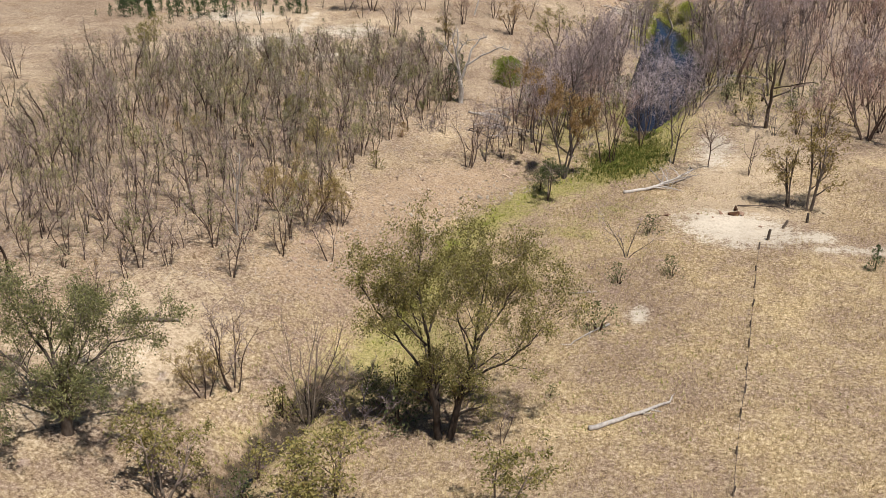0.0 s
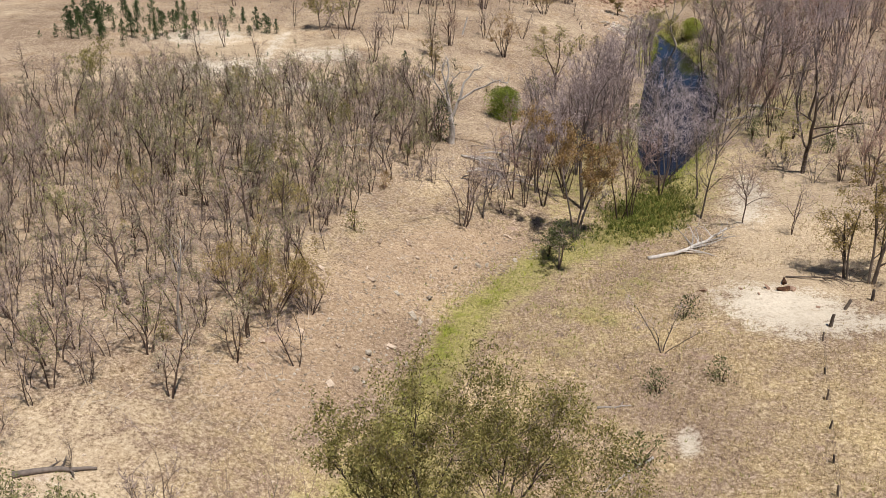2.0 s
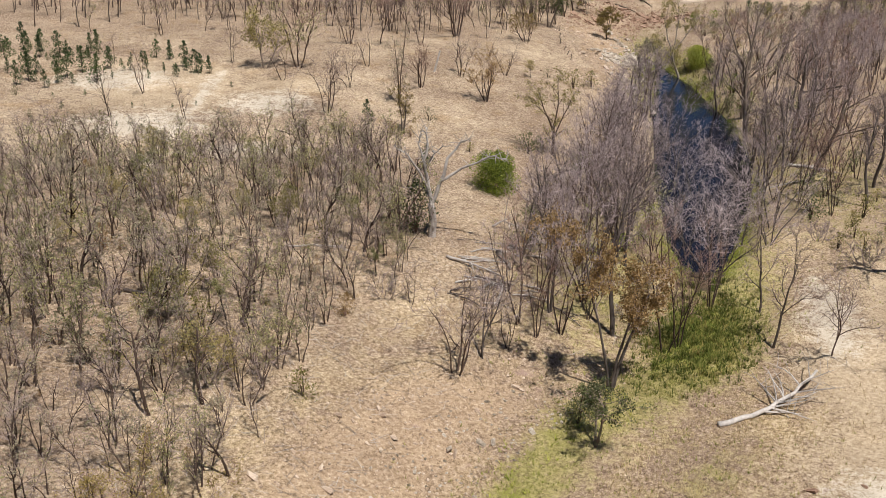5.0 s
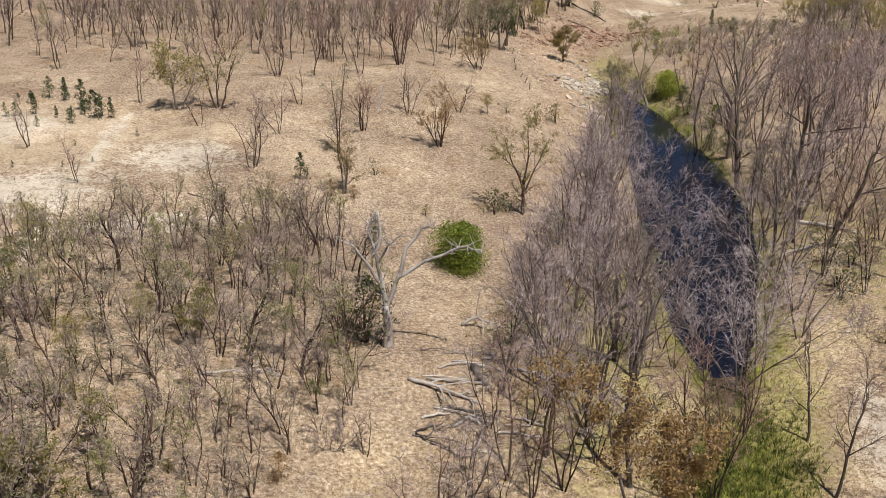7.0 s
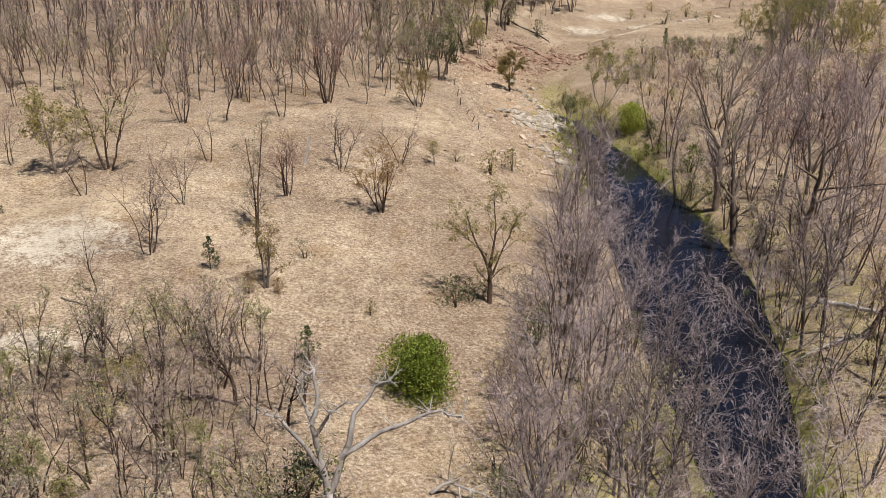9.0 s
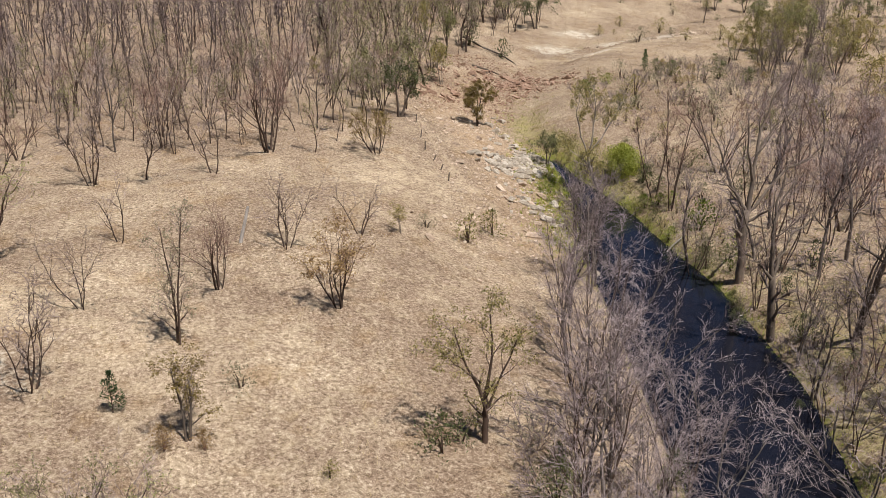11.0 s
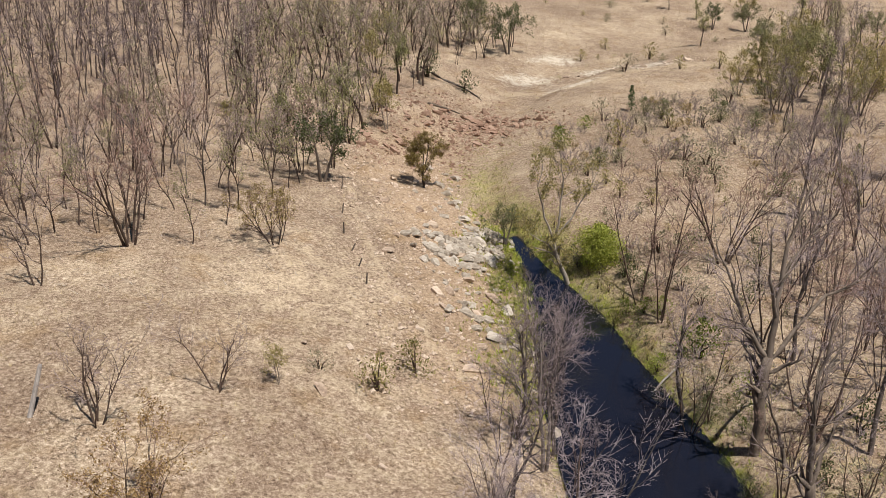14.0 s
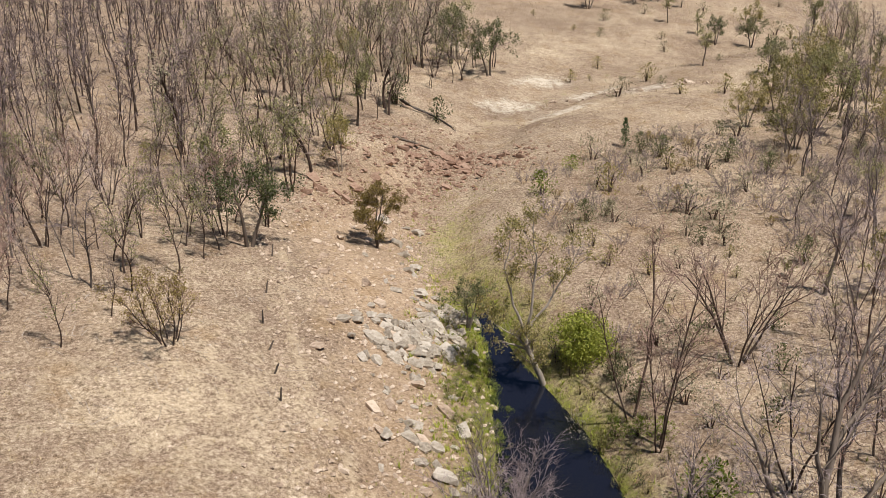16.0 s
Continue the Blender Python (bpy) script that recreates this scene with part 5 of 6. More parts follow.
far_wood = [(rng.choice(["far0", "far1", "far0", "far1", "far2"]), x, y, rng.uniform(6.0, 9.5)) for x, y in places([(-36, 203), (20, 204), (24, 232), (29, 262), (30, 310), (-70, 310)], 620, 2.2)]
far_wood += [(rng.choice(["far0", "far1"]), x, y, rng.uniform(6.0, 9.0)) for x, y in places([(-110, 178), (-36, 178), (-36, 203), (-70, 250), (-140, 260)], 330, 2.6)]
far_wood += [(rng.choice(["far2", "far2", "far1"]), x, y, rng.uniform(5.0, 8.0)) for x, y in places([(32, 262), (60, 268), (66, 300), (60, 340), (28, 340)], 160, 2.2)]
wood_of("far_wood", "dense far stand of slender bare grey and brown trees", far_wood)


# ---- stones ----
def stone_material(name, dark, mid, light):
    m, t, b = material(name, 0.9, 0.2)
    n = noise_of(t, 3.0, 6, 0.7)
    info = t.nodes.new("ShaderNodeObjectInfo")
    geo = t.nodes.new("ShaderNodeNewGeometry")
    vary = maths(t, "ADD", maths(t, "MULTIPLY", info.outputs["Random"], 0.15), maths(t, "MULTIPLY", geo.outputs["Random Per Island"], 0.3))
    tone = maths(t, "ADD", n, maths(t, "SUBTRACT", vary, 0.18))
    t.links.new(ramp(t, tone, [(0.3, dark), (0.5, mid), (0.72, light)]), b.inputs["Base Color"])
    bump(t, b, noise_of(t, 8.0, 6, 0.75), 0.8, 0.05)
    return m


STONE_PALE = stone_material("pale_stone", (0.16, 0.125, 0.09), (0.38, 0.32, 0.25), (0.58, 0.51, 0.425))
STONE_TAN = stone_material("tan_stone", (0.20, 0.14, 0.10), (0.45, 0.335, 0.245), (0.66, 0.53, 0.41))
STONE_RED = stone_material("red_stone", (0.11, 0.062, 0.042), (0.26, 0.155, 0.105), (0.40, 0.27, 0.195))


def stone_mesh(name, seed, mat, flat):
    r = random.Random(seed)
    bm = bmesh.new()
    for sx in (-1, -0.2, 1):
        for sy in (-1, 1):
            for sz in (-1, 1):
                bm.verts.new((sx * 0.55 * r.uniform(0.55, 1.15), sy * 0.26 * r.uniform(0.4, 1.25), sz * flat * r.uniform(0.3, 1.2)))
    got = bmesh.ops.convex_hull(bm, input=bm.verts)
    bmesh.ops.delete(bm, geom=[v for v in got["geom_interior"] if isinstance(v, bmesh.types.BMVert)], context="VERTS")
    me = bpy.data.meshes.new(name)
    bm.to_mesh(me)
    bm.free()
    me.materials.append(mat)
    return me


STONES = {key: [stone_mesh("rock", 7 * i + off, mat, (0.15, 0.22, 0.12, 0.18)[i % 4]) for i in range(5)] for off, (key, mat) in enumerate((("pale", STONE_PALE), ("tan", STONE_TAN), ("red", STONE_RED)))}
STONE_LABEL = dict(pale="angular pale grey rock on the creek bank", tan="tan weathered rock lying on the stony slope", red="red-brown broken rock on the eroded bank")


def rock(key, x, y, size, r):
    ob = new(key + "_rock", r.choice(STONES[key]))
    ob.matrix_basis = pose(x, y, z_at(x, y) + size * 0.13, r.uniform(-40, 20), r.uniform(-25, 25), r.gauss(118, 22)) @ Matrix.Diagonal((size, size, size * r.uniform(0.8, 1.3), 1))
    return tagged(ob, STONE_LABEL[key], "rock", key + " rocks on the bank")


def rocks(key, count, lo, hi, where, seed, small=2.2):
    r = random.Random(seed)
    for _ in range(count):
        x, y = where(r)
        rock(key, x, y, lo + (hi - lo) * r.random() ** small, r)


def along_bank(r, y0, y1, d0, d1):
    y = r.uniform(y0, y1)
    return float(np.interp(y, CY, CX)) - r.uniform(d0, d1) * 1.1, y


def round_spot(r, x, y, sx, sy):
    return r.gauss(x, sx), r.gauss(y, sy)


rocks("tan", 60, 0.22, 0.6, lambda r: along_bank(r, 65, 91, 2.5, 11), 1)
rocks("pale", 24, 0.25, 0.8, lambda r: along_bank(r, 66, 86, 1.6, 6), 2)
rocks("pale", 130, 0.4, 1.15, lambda r: round_spot(r, 32.6, 179.2, 1.5, 1.6), 3, 1.2)
rocks("pale", 60, 0.35, 1.0, lambda r: round_spot(r, 36.3, 182.3, 1.1, 2.0), 13, 1.3)
rocks("pale", 36, 0.35, 1.2, lambda r: round_spot(r, 30.6, 170.0, 1.2, 4.5), 14, 1.5)
rocks("pale", 30, 0.4, 1.2, lambda r: along_bank(r, 178, 203, 1.0, 5.5), 4)
rocks("tan", 40, 0.35, 1.1, lambda r: along_bank(r, 160, 204, 4.5, 11), 5)
rocks("pale", 14, 0.4, 1.2, lambda r: along_bank(r, 162, 178, 3.4, 6.5), 6)
rocks("red", 60, 0.4, 1.3, lambda r: along_bank(r, 203, 224, 0.5, 11), 7)
rocks("tan", 10, 0.3, 1.0, lambda r: round_spot(r, 20.5, 158.5, 2.0, 5.0), 8)
rocks("red", 90, 0.4, 1.25, lambda r: round_spot(r, 47.0, 216.8, 3.6, 3.0), 17, 1.4)
rocks("tan", 26, 0.4, 1.0, lambda r: (lambda k: (64 + 22 * k, 238.4 - 4 * k + 1.5 * math.sin(9 * k)))(r.random()), 18)
rocks("red", 6, 0.3, 0.8, lambda r: round_spot(r, 24, 79, 2.5, 1.5), 9)


def gravel(name, label, spots, mat, lo, hi):
    """Many small stones as one sheet of eight-sided pieces."""
    r = np.random.RandomState(len(spots))
    xy = np.array(spots)
    n = len(xy)
    size = lo + (hi - lo) * r.random_sample(n) ** 2
    base = np.array([(1, 0, 0), (0, 1, 0), (-1, 0, 0), (0, -1, 0), (0, 0, 0.7), (0, 0, -0.5)], float) * 0.5
    turn = r.uniform(0, 6.28, n)
    co = base[None] * (size[:, None, None] * r.uniform(0.6, 1.25, (n, 6, 1)))
    x = co[..., 0] * np.cos(turn)[:, None] - co[..., 1] * np.sin(turn)[:, None] + xy[:, :1]
    y = co[..., 0] * np.sin(turn)[:, None] + co[..., 1] * np.cos(turn)[:, None] + xy[:, 1:]
    z = co[..., 2] + ground(xy[:, 0], xy[:, 1])[:, None] + 0.1 * size[:, None]
    tri = np.array([(0, 1, 4), (1, 2, 4), (2, 3, 4), (3, 0, 4), (1, 0, 5), (2, 1, 5), (3, 2, 5), (0, 3, 5)])
    faces = (tri[None] + 6 * np.arange(n)[:, None, None]).reshape(-1, 3)
    return sheet(name, label, "stones", np.stack([x, y, z], -1).reshape(-1, 3), faces, mat)


def sheet(name, label, category, verts, faces, mat, **attributes):
    me = bpy.data.meshes.new(name)
    me.from_pydata(verts.tolist(), [], faces.tolist())
    for key, values in attributes.items():
        me.attributes.new(key, "FLOAT", "POINT").data.foreach_set("value", np.asarray(values, np.float32))
    me.materials.append(mat)
    return tagged(new(name, me), label, category, kind="stuff")


r = random.Random(21)
gravel("loose_stones", "loose tan stones strewn over the west bank", [along_bank(r, 62, 94, 1.2, 13) for _ in range(2600)], STONE_TAN, 0.05, 0.24)
gravel("loose_stones", "loose pale grey stones at the foot of the west bank", [along_bank(r, 63, 90, 1.2, 7.5) for _ in range(900)], STONE_PALE, 0.06, 0.3)
gravel("loose_stones", "loose tan stones along the upper creek bank", [along_bank(r, 156, 206, 1.0, 13) for _ in range(2600)], STONE_TAN, 0.1, 0.45)
gravel("loose_stones", "broken red-brown stones on the upper bank", [along_bank(r, 200, 228, 0.0, 12) for _ in range(900)] + [round_spot(r, 47.5, 216.5, 4.0, 3.2) for _ in range(900)], STONE_RED, 0.12, 0.6)
gravel("loose_stones", "loose tan stones on the open slope", [(r.uniform(0, 30), r.uniform(130, 185)) for _ in range(500)] + [(r.uniform(-28, -8), r.uniform(40, 66)) for _ in range(150)], STONE_TAN, 0.06, 0.26)


# ---- grass ----
def blade_material(name, stops):
    m, t, b = material(name, 0.8, 0.15)
    tone = maths(t, "ADD", maths(t, "MULTIPLY", attribute(t, "tone"), 0.7), maths(t, "MULTIPLY", noise_of(t, 0.25, 3), 0.3))
    t.links.new(ramp(t, tone, stops), b.inputs["Base Color"])
    return m


STRAW = blade_material("straw_blades", [(0.15, (0.25, 0.175, 0.088)), (0.5, (0.49, 0.375, 0.20)), (0.85, (0.74, 0.60, 0.37))])
FRESH = blade_material("fresh_blades", [(0.15, (0.13, 0.145, 0.028)), (0.45, (0.27, 0.275, 0.065)), (0.7, (0.42, 0.38, 0.13)), (0.9, (0.58, 0.47, 0.23))])
REED = blade_material("reed_blades", [(0.2, (0.03, 0.048, 0.008)), (0.45, (0.085, 0.11, 0.02)), (0.65, (0.19, 0.19, 0.045)), (0.88, (0.40, 0.30, 0.11))])
HERB = blade_material("herb_blades", [(0.15, (0.13, 0.165, 0.016)), (0.4, (0.29, 0.335, 0.04)), (0.65, (0.48, 0.48, 0.10)), (0.9, (0.66, 0.57, 0.25))])
TWIGGY = blade_material("fallen_twigs", [(0.15, (0.13, 0.10, 0.08)), (0.5, (0.30, 0.25, 0.21)), (0.85, (0.50, 0.45, 0.40))])


def grass(name, label, xy, mat, blades, lo, hi, wide, seed):
    """Tufts of flat pointed blades round each place, as one sheet."""
    r = np.random.RandomState(seed)
    xy = np.asarray(xy)
    n = len(xy)
    tall = (lo + (hi - lo) * r.random_sample(n) ** 1.5)[:, None] * r.uniform(0.6, 1.2, (n, blades))
    a = r.uniform(0, 2 * math.pi, (n, blades))
    out = r.uniform(0.1, 0.95, (n, blades)) * tall
    bx = xy[:, :1] + np.cos(a) * tall * 0.12
    by = xy[:, 1:] + np.sin(a) * tall * 0.12
    bz = ground(bx, by) - 0.02
    px, py = -np.sin(a) * wide * tall * 0.5, np.cos(a) * wide * tall * 0.5
    v = np.stack([np.stack([bx + px, by + py, bz], -1), np.stack([bx - px, by - py, bz], -1),
                  np.stack([bx + np.cos(a) * out, by + np.sin(a) * out, bz + tall], -1)], 2).reshape(-1, 3)
    faces = np.arange(n * blades * 3).reshape(-1, 3)
    tone = np.repeat(np.clip(r.normal(0.5, 0.22, n), 0, 1), blades * 3)
    return sheet(name, label, "grass", v, faces, mat, tone=tone)


def spread(count, x0, x1, y0, y1, keep, seed):
    r = np.random.RandomState(seed)
    x, y = r.uniform(x0, x1, count), r.uniform(y0, y1, count)
    w = keep(x, y)
    ok = r.random_sample(count) < w
    return np.stack([x[ok], y[ok]], 1)


def dry_weight(x, y):
    a = ground_areas(x, y)
    clump = 0.5 + 0.5 * np.sin(x * 0.9 + 2 * np.sin(y * 0.37)) * np.sin(y * 0.8 + 2 * np.sin(x * 0.31))
    wet = np.abs(creek_distance(x, y)) < half_width(y) + 0.3
    return np.clip((0.35 + 0.65 * clump) * (1 - a["pale"]) * (1 - 0.7 * a["bare"]) * (1 - 0.6 * a["stony"]) * (1 - a["lush"]), 0, 1) * ~wet


def green_weight(x, y):
    a = ground_areas(x, y)
    wet = np.abs(creek_distance(x, y)) < half_width(y) - 0.2
    tufts = 0.35 + 0.65 * (np.sin(x * 1.3 + 2 * np.sin(y * 0.7)) * np.sin(y * 1.1 + 2 * np.sin(x * 0.6)) > -0.2)
    return np.clip(a["green"] * 0.8 + a["lush"], 0, 1) * tufts * ~(wet & (y > 103) & (y < 185))


def reed_weight(x, y):
    wet = np.abs(creek_distance(x, y)) < half_width(y) - 0.5
    return np.clip(ground_areas(x, y)["lush"] - 0.25, 0, 1) * ~(wet & (y > 103) & (y < 185))


grass("dry_grass", "dry straw-coloured grass tufts over the slopes", spread(95000, -45, 80, 34, 215, dry_weight, 1), STRAW, 4, 0.08, 0.26, 0.11, 2)
grass("dry_grass", "fine golden hay grass on the near flat", spread(130000, -10, 40, 34, 92, lambda x, y: dry_weight(x, y) * (creek_distance(x, y) < -1.5), 31), STRAW, 3, 0.1, 0.3, 0.12, 32)
grass("dry_grass", "coarse dry tussocks on the far flats", spread(36000, -20, 150, 205, 320, lambda x, y: 0.7 * (creek_distance(x, y) < 60), 7), STRAW, 4, 0.1, 0.3, 0.16, 9)
grass("green_grass", "yellow-green grass along the creek line", spread(260000, -14, 60, 44, 212, green_weight, 3), FRESH, 4, 0.07, 0.24, 0.2, 4)
grass("reeds", "tall dark green reeds at the head of the pool", spread(40000, 10, 28, 86, 108, lambda x, y: reed_weight(x, y) * (blob(x, y, 18.5, 96, 5.0, 10, -32) > 0.3), 5), REED, 8, 0.12, 0.5, 0.09, 6)
grass("green_herbs", "bright green herbs and grass on the wet banks", spread(110000, -6, 46, 58, 190, lambda x, y: reed_weight(x, y) * ~(blob(x, y, 18.5, 96, 5.0, 10, -32) > 0.3), 15), HERB, 9, 0.08, 0.34, 0.1, 16)

grass("green_herbs", "bright green herbs crowding the stony west bank of the pool", spread(6000, 29, 40, 158, 204, lambda x, y: np.clip(ground_areas(x, y)["lush"] * 1.3 - 0.2, 0, 1) * (np.sin(x * 1.7 + 2 * np.sin(y * 0.9)) * np.sin(y * 1.3 + 2 * np.sin(x * 0.8)) > -0.25) * (creek_distance(x, y) > half_width(y)), 25), HERB, 12, 0.1, 0.42, 0.12, 26)


def fallen_twigs():
    r = np.random.RandomState(8)
    xy = np.concatenate([spread(9000, -40, 4, 60, 124, lambda x, y: 0.6 * (creek_distance(x, y) > 6), 11), spread(5000, 4, 60, 92, 165, lambda x, y: 0.7 * (np.abs(creek_distance(x, y)) > half_width(y) + 0.6) * (creek_distance(x, y) < 9), 12),
                         spread(3500, -40, 40, 168, 235, lambda x, y: 0.7 * (creek_distance(x, y) > 12), 13)])
    n = len(xy)
    a, long = r.uniform(0, math.pi, n), r.uniform(0.3, 1.5, n)
    dx, dy = np.cos(a) * long / 2, np.sin(a) * long / 2
    nx, ny = -np.sin(a) * 0.015, np.cos(a) * 0.015
    x, y = xy.T
    ends = []
    for s, w in ((-1, 1), (-1, -1), (1, -0.4), (1, 0.4)):
        px, py = x + s * dx + w * nx, y + s * dy + w * ny
        ends.append(np.stack([px, py, ground(px, py) + 0.045], -1))
    v = np.stack(ends, 1).reshape(-1, 3)
    tone = np.repeat(r.random_sample(n), 4)
    return sheet("fallen_twigs", "fallen grey twigs and sticks littering the ground", "sticks", v, np.arange(n * 4).reshape(-1, 4), TWIGGY, tone=tone)


fallen_twigs()


# ---- fallen timber, stumps and fences ----
def timber(name, label, points, radius, mat, seed, limbs=4, limb_length=1.6, category="log", end=0.45):
    """A fallen trunk over the ground through points (x, y, height), with a few broken limbs."""
    r = random.Random(seed)
    top = new(name)
    x0, y0, _ = points[0]
    o = Vector((x0, y0, z_at(x0, y0)))
    top.location = o
    path = []
    for (ax, ay, ah), (bx, by, bh) in zip(points, points[1:]):
        for k in range(4):
            s = k / 4
            x, y = ax + (bx - ax) * s + r.uniform(-0.08, 0.08), ay + (by - ay) * s + r.uniform(-0.08, 0.08)
            path.append(Vector((x, y, z_at(x, y) + ah + (bh - ah) * s + radius * 0.7)) - o)
    x, y, h = points[-1]
    path.append(Vector((x, y, z_at(x, y) + h + radius * 0.6)) - o)
    trunk = Shape()
    n = len(path)
    trunk.tube(path, [max(radius * (1 - (1 - end) * i / (n - 1)), 0.021) for i in range(n)], 8)
    trunk.f.append(tuple(range(7, -1, -1)))
    part("trunk", trunk.mesh("trunk", mat, True), top)
    for k in range(limbs):
        i = r.randrange(max(1, n // 3), n)
        d = (path[i] - path[i - 1]).normalized()
        side = d.cross(Vector((0, 0, 1))).normalized() * r.choice((-1, 1))
        way = (d * r.uniform(0.4, 1.0) + side * r.uniform(0.5, 1.0) + Vector((0, 0, r.uniform(-0.05, 0.35)))).normalized()
        limb, p, q = Shape(), path[i].copy(), [path[i].copy()]
        for j in range(4):
            way = (way + rand_dir(r) * 0.25 + Vector((0, 0, -0.06))).normalized()
            p = p + way * limb_length * r.uniform(0.6, 1.2) / 4
            w = p + o
            p.z = max(p.z, z_at(w.x, w.y) + 0.05 - o.z)
            q.append(p.copy())
        rr = radius * (1 - 0.5 * i / n) * 0.5
        limb.tube(q, [rr, rr * 0.8, rr * 0.6, rr * 0.4, 0.012], 5)
        for j in range(1, 4):
            e = q[j] + (rand_dir(r) + Vector((0, 0, 0.2))).normalized() * limb_length * 0.4
            limb.tube([q[j], q[j].lerp(e, 0.5) + rand_dir(r) * 0.06, e], [rr * 0.35, rr * 0.25, 0.006], 4)
        part("limb", limb.mesh("limb", mat), top)
    return tagged(top, label, category)


timber("fallen_tree", "bleached white fallen tree with forked limbs at the reeds", [(16.5, 85.6, 0), (18.6, 86.4, 0.05), (20.8, 87.4, 0.35), (23.6, 89.8, 0.7)], 0.17, BARK_WHITE, 1, 13, 3.0)
timber("log", "long bleached white log lying in dry grass", [(7.9, 46.6, 0), (10.4, 47.6, 0.02), (12.8, 48.7, 0)], 0.16, BARK_WHITE, 2, 3, 0.9)
timber("log", "short weathered stick in dry grass", [(9.0, 64.0, 0), (10.9, 64.1, 0)], 0.07, BARK_WHITE, 3, 1, 0.5)
timber("log", "thin pale fallen branch in dry grass", [(11.0, 58.8, 0), (9.4, 57.6, 0.05), (8.1, 56.2, 0)], 0.08, BARK_WHITE, 4, 2, 0.8)
timber("log", "grey fallen log on bare soil", [(-19.9, 54.4, 0), (-18, 55.2, 0.03), (-16.4, 55.7, 0)], 0.17, BARK_GREY, 5, 3, 1.0)
timber("fallen_tree", "grey fallen branches heaped below the dead tree", [(2.7, 103.4, 0), (4.2, 102.6, 0.2), (6.4, 101.6, 0)], 0.12, BARK_WHITE, 6, 9, 2.2)
timber("fallen_tree", "bleached bent branch on dry grass", [(4.6, 99.6, 0), (5.6, 100.2, 0.15), (6.2, 99.6, 0.1), (5.3, 97.5, 0)], 0.10, BARK_WHITE, 7, 4, 1.2)
timber("log", "dark split log on the slope", [(6.6, 105.0, 0), (7.1, 102.5, 0)], 0.22, BARK_GREY, 8, 2, 0.8)
timber("log", "grey log on the east bank", [(36.9, 128.0, 0), (38.0, 126.0, 0), (39.5, 123.6, 0)], 0.18, BARK_WHITE, 9, 3, 1.0)
timber("fallen_tree", "fallen grey tree on the edge of the far wood", [(44.0, 234.6, 0.8), (46.5, 232.0, 0.2), (50.0, 228.9, 0)], 0.2, BARK_GREY, 10, 6, 2.0)
timber("log", "dark log on the red bank", [(41.7, 222.2, 0), (45.4, 221.4, 0)], 0.16, BARK_DARK, 11, 2, 0.9)
timber("brush_pile", "dark heap of dead branches under the gum trees", [(25.6, 81.4, 0), (28.0, 80.9, 0.2), (30.8, 80.6, 0)], 0.07, BARK_DARK, 12, 22, 2.0, "branches")
timber("fallen_tree", "pale fallen branches on the west slope", [(6.8, 110.8, 0), (7.6, 111.0, 0.6), (9.5, 110.0, 0.3)], 0.10, BARK_WHITE, 13, 8, 1.8)
timber("fallen_tree", "thin grey fallen branch by the pool", [(35.6, 122.2, 0), (33.0, 121.6, 0.4), (31.0, 121.8, 0.3)], 0.08, BARK_WHITE, 14, 5, 1.4)
timber("fallen_tree", "grey fallen branches among the regrowth", [(-8.5, 104.0, 0), (-6.5, 103.4, 0.5), (-4.8, 104.0, 0.2)], 0.08, BARK_WHITE, 15, 7, 1.8)
timber("log", "dark log in the open regrowth", [(-17.5, 96.5, 0), (-14.2, 95.6, 0)], 0.14, BARK_GREY, 16, 2, 1.0)
timber("log", "fallen thin pole on dry grass", [(-11.5, 131.0, 0), (-9.8, 130.0, 0)], 0.07, BARK_GREY, 17, 1, 0.6)
timber("fallen_tree", "bare fallen branch hanging over the pool", [(40.5, 158.4, 0.2), (38.0, 157.4, 0.5), (35.6, 157.6, 0.4)], 0.07, BARK_WHITE, 18, 6, 1.5)
r = random.Random(31)
for k in range(22):
    x, y, a = r.uniform(2.4, 9.0), r.uniform(98.0, 107.5), r.uniform(-0.9, 0.6)
    far = r.uniform(1.2, 3.2)
    timber("fallen_branch", "bleached grey fallen branch below the dead white tree", [(x, y, 0), (x + far * 0.5 * math.cos(a), y + far * 0.5 * math.sin(a), 0.15), (x + far * math.cos(a), y + far * math.sin(a), 0.05)],
           r.uniform(0.035, 0.09), BARK_WHITE if k % 3 else BARK_GREY, 50 + k, 4, 1.2, "branch")


def post(x, y, h, lean_x, lean_y, label, seed, name="fence_post", radius=0.075, mat=None):
    r = random.Random(seed)
    s = Shape()
    path = [Vector((lean_x * z, lean_y * z, z * h)) + Vector((r.uniform(-1, 1), r.uniform(-1, 1), 0)) * 0.015 for z in (-0.15, 0.3, 0.65, 0.95, 1.0)]
    s.tube(path, [radius * 1.1, radius, radius * 0.95, radius * 0.85, radius * 0.6], 7)
    ob = new(name, s.mesh(name, mat or BARK_DARK))
    ob.location = (x, y, z_at(x, y))
    return tagged(ob, label, "post", "fence posts")


FENCE_NEAR = [(12.6, 35.6), (14.1, 40.3), (15.2, 43.7), (16.3, 47.0), (17.2, 49.4), (18.0, 52.0), (19.0, 54.9), (19.9, 57.7), (21.0, 61.0), (22.0, 64.0), (22.9, 66.8), (24.4, 71.0)]
for i, (x, y) in enumerate(FENCE_NEAR):
    post(x, y, 0.55 + 0.1 * math.sin(i * 2.3), 0.05 * math.sin(i * 1.7), 0.08 * math.cos(i * 2.9), "weathered dark timber fence post in dry grass", 40 + i, radius=0.06)
FENCE_FAR = [(23.9, 170.5), (23.9, 173.2), (23.9, 175.8), (23.9, 178.9), (24.6, 183.3), (25.7, 189.8)]
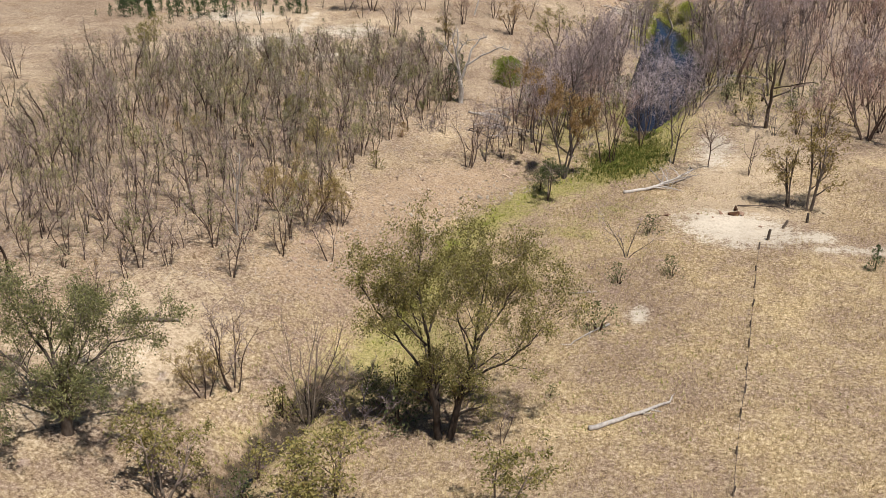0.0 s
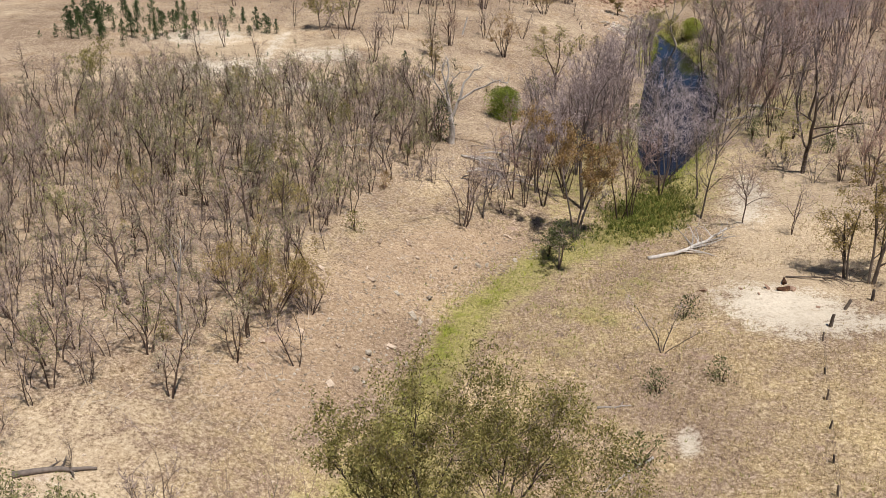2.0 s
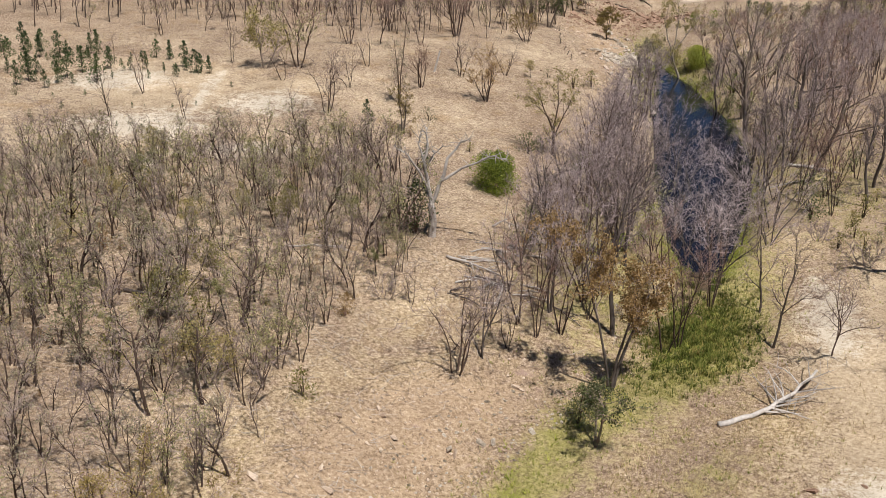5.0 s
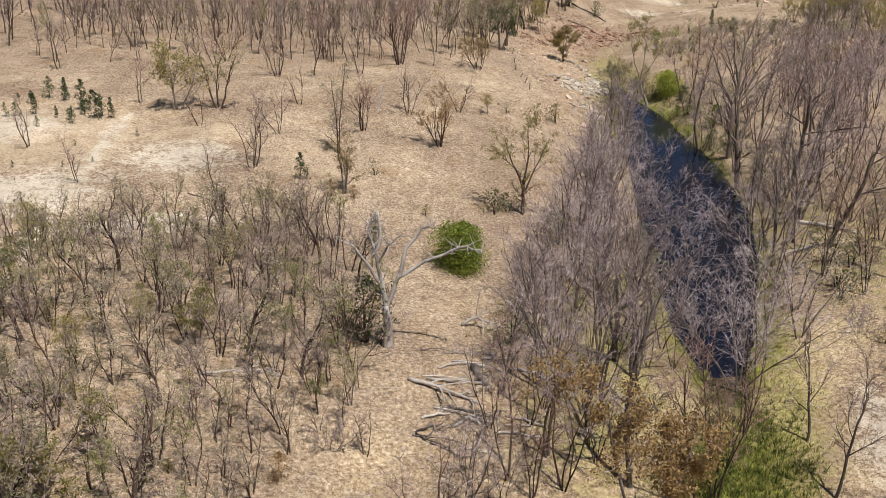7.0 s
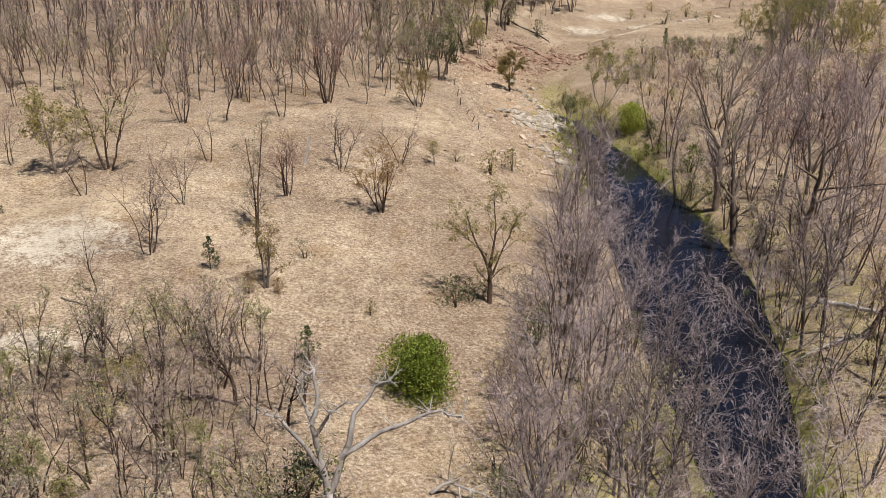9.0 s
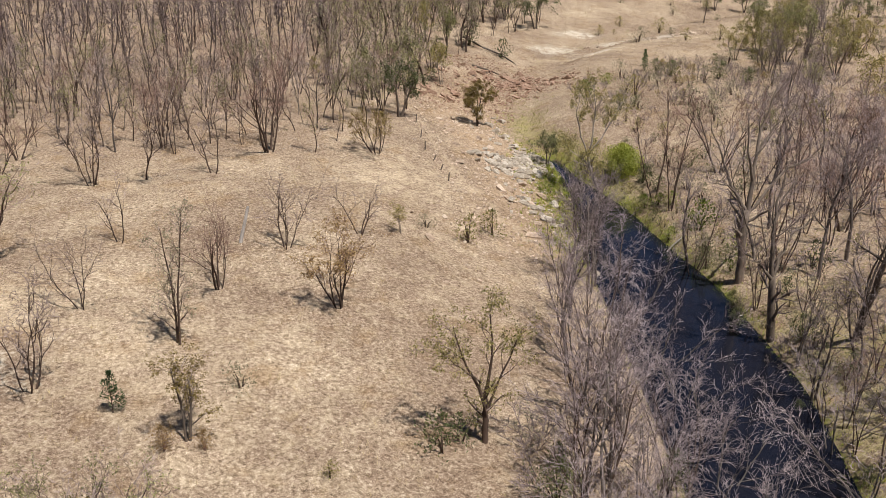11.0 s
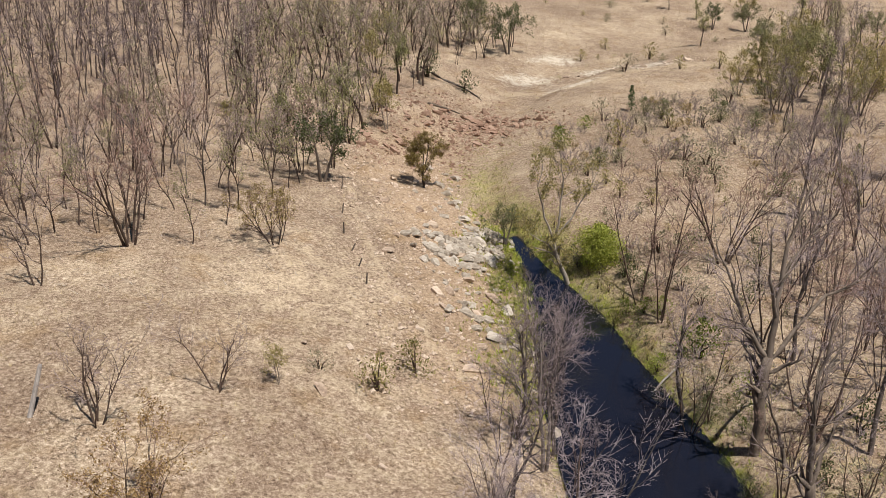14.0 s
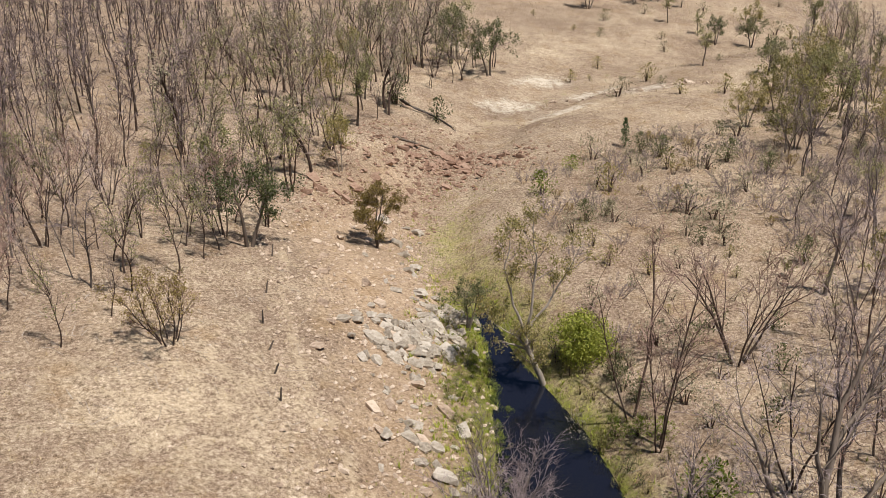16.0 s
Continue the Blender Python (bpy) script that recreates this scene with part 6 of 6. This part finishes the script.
for i, (x, y) in enumerate(FENCE_FAR):
    post(x, y, (0.75, 0.55, 0.5, 0.85, 0.8, 0.85)[i], (0.05, 0.25, 0.3, 0.05, 0.12, 0.1)[i], 0.05, "old leaning grey-brown fence post on the slope", 60 + i, radius=0.055)


def wires(name, label, posts, heights):
    top = tagged(new(name), label, "fence wire")
    top.location = (*posts[0], z_at(*posts[0]))
    o = Vector(top.location)
    for h in heights:
        s = Shape()
        path = []
        for (ax, ay), (bx, by) in zip(posts, posts[1:]):
            path.append(Vector((ax, ay, z_at(ax, ay) + h)) - o)
            mx, my = (ax + bx) / 2, (ay + by) / 2
            path.append(Vector((mx, my, z_at(mx, my) + h - 0.07)) - o)
        path.append(Vector((*posts[-1], z_at(*posts[-1]) + h)) - o)
        s.tube(path, [0.008] * len(path), 3)
        part("wire", s.mesh("wire", BARK_DARK), top)


wires("fence_wire", "rusty sagging wires strung between timber posts", FENCE_NEAR, (0.35, 0.65, 0.9))
for x, y, h, lx, ly, label in ((25.7, 73.1, 0.9, 0.1, 0.0, "dark burnt tree stump on pale soil"), (27.8, 75.9, 0.7, 0.35, 0.1, "dark leaning broken stump on pale soil"),
                               (4.8, 154.8, 2.3, 0.7, 0.7, "bleached leaning dead trunk on the slope"), (30.2, 77.2, 0.8, 0.05, 0.1, "small dark stump in dry grass")):
    post(x, y, h, lx, ly, label, int(x * 10), "tree_stump", 0.12, BARK_WHITE if h > 2 else BARK_DARK)["category"] = "stump"


def eroded_bank():
    """Dark red lumps for an undercut hole in pale soil, its shade in the colour."""
    r = random.Random(5)
    bm = bmesh.new()
    for _ in range(14):
        bm.verts.new((r.uniform(-0.6, 0.6), r.uniform(-0.22, 0.22), r.uniform(-0.2, 0.34)))
    bmesh.ops.convex_hull(bm, input=bm.verts)
    me = bpy.data.meshes.new("eroded_bank")
    bm.to_mesh(me)
    bm.free()
    m, t, b = material("raw_earth_in_shade", 0.95, 0.1)
    t.links.new(ramp(t, noise_of(t, 5.0, 5), [(0.3, (0.03, 0.016, 0.01)), (0.7, (0.12, 0.06, 0.035))]), b.inputs["Base Color"])
    me.materials.append(m)
    for x, y, turn in ((24.6, 79.0, 10), (25.2, 80.4, 70)):
        ob = new("eroded_bank", me)
        ob.matrix_basis = pose(x, y, z_at(x, y), 0, 0, turn)
        tagged(ob, "dark red eroded lump coloured as a shaded cut in pale soil", "soil")


eroded_bank()
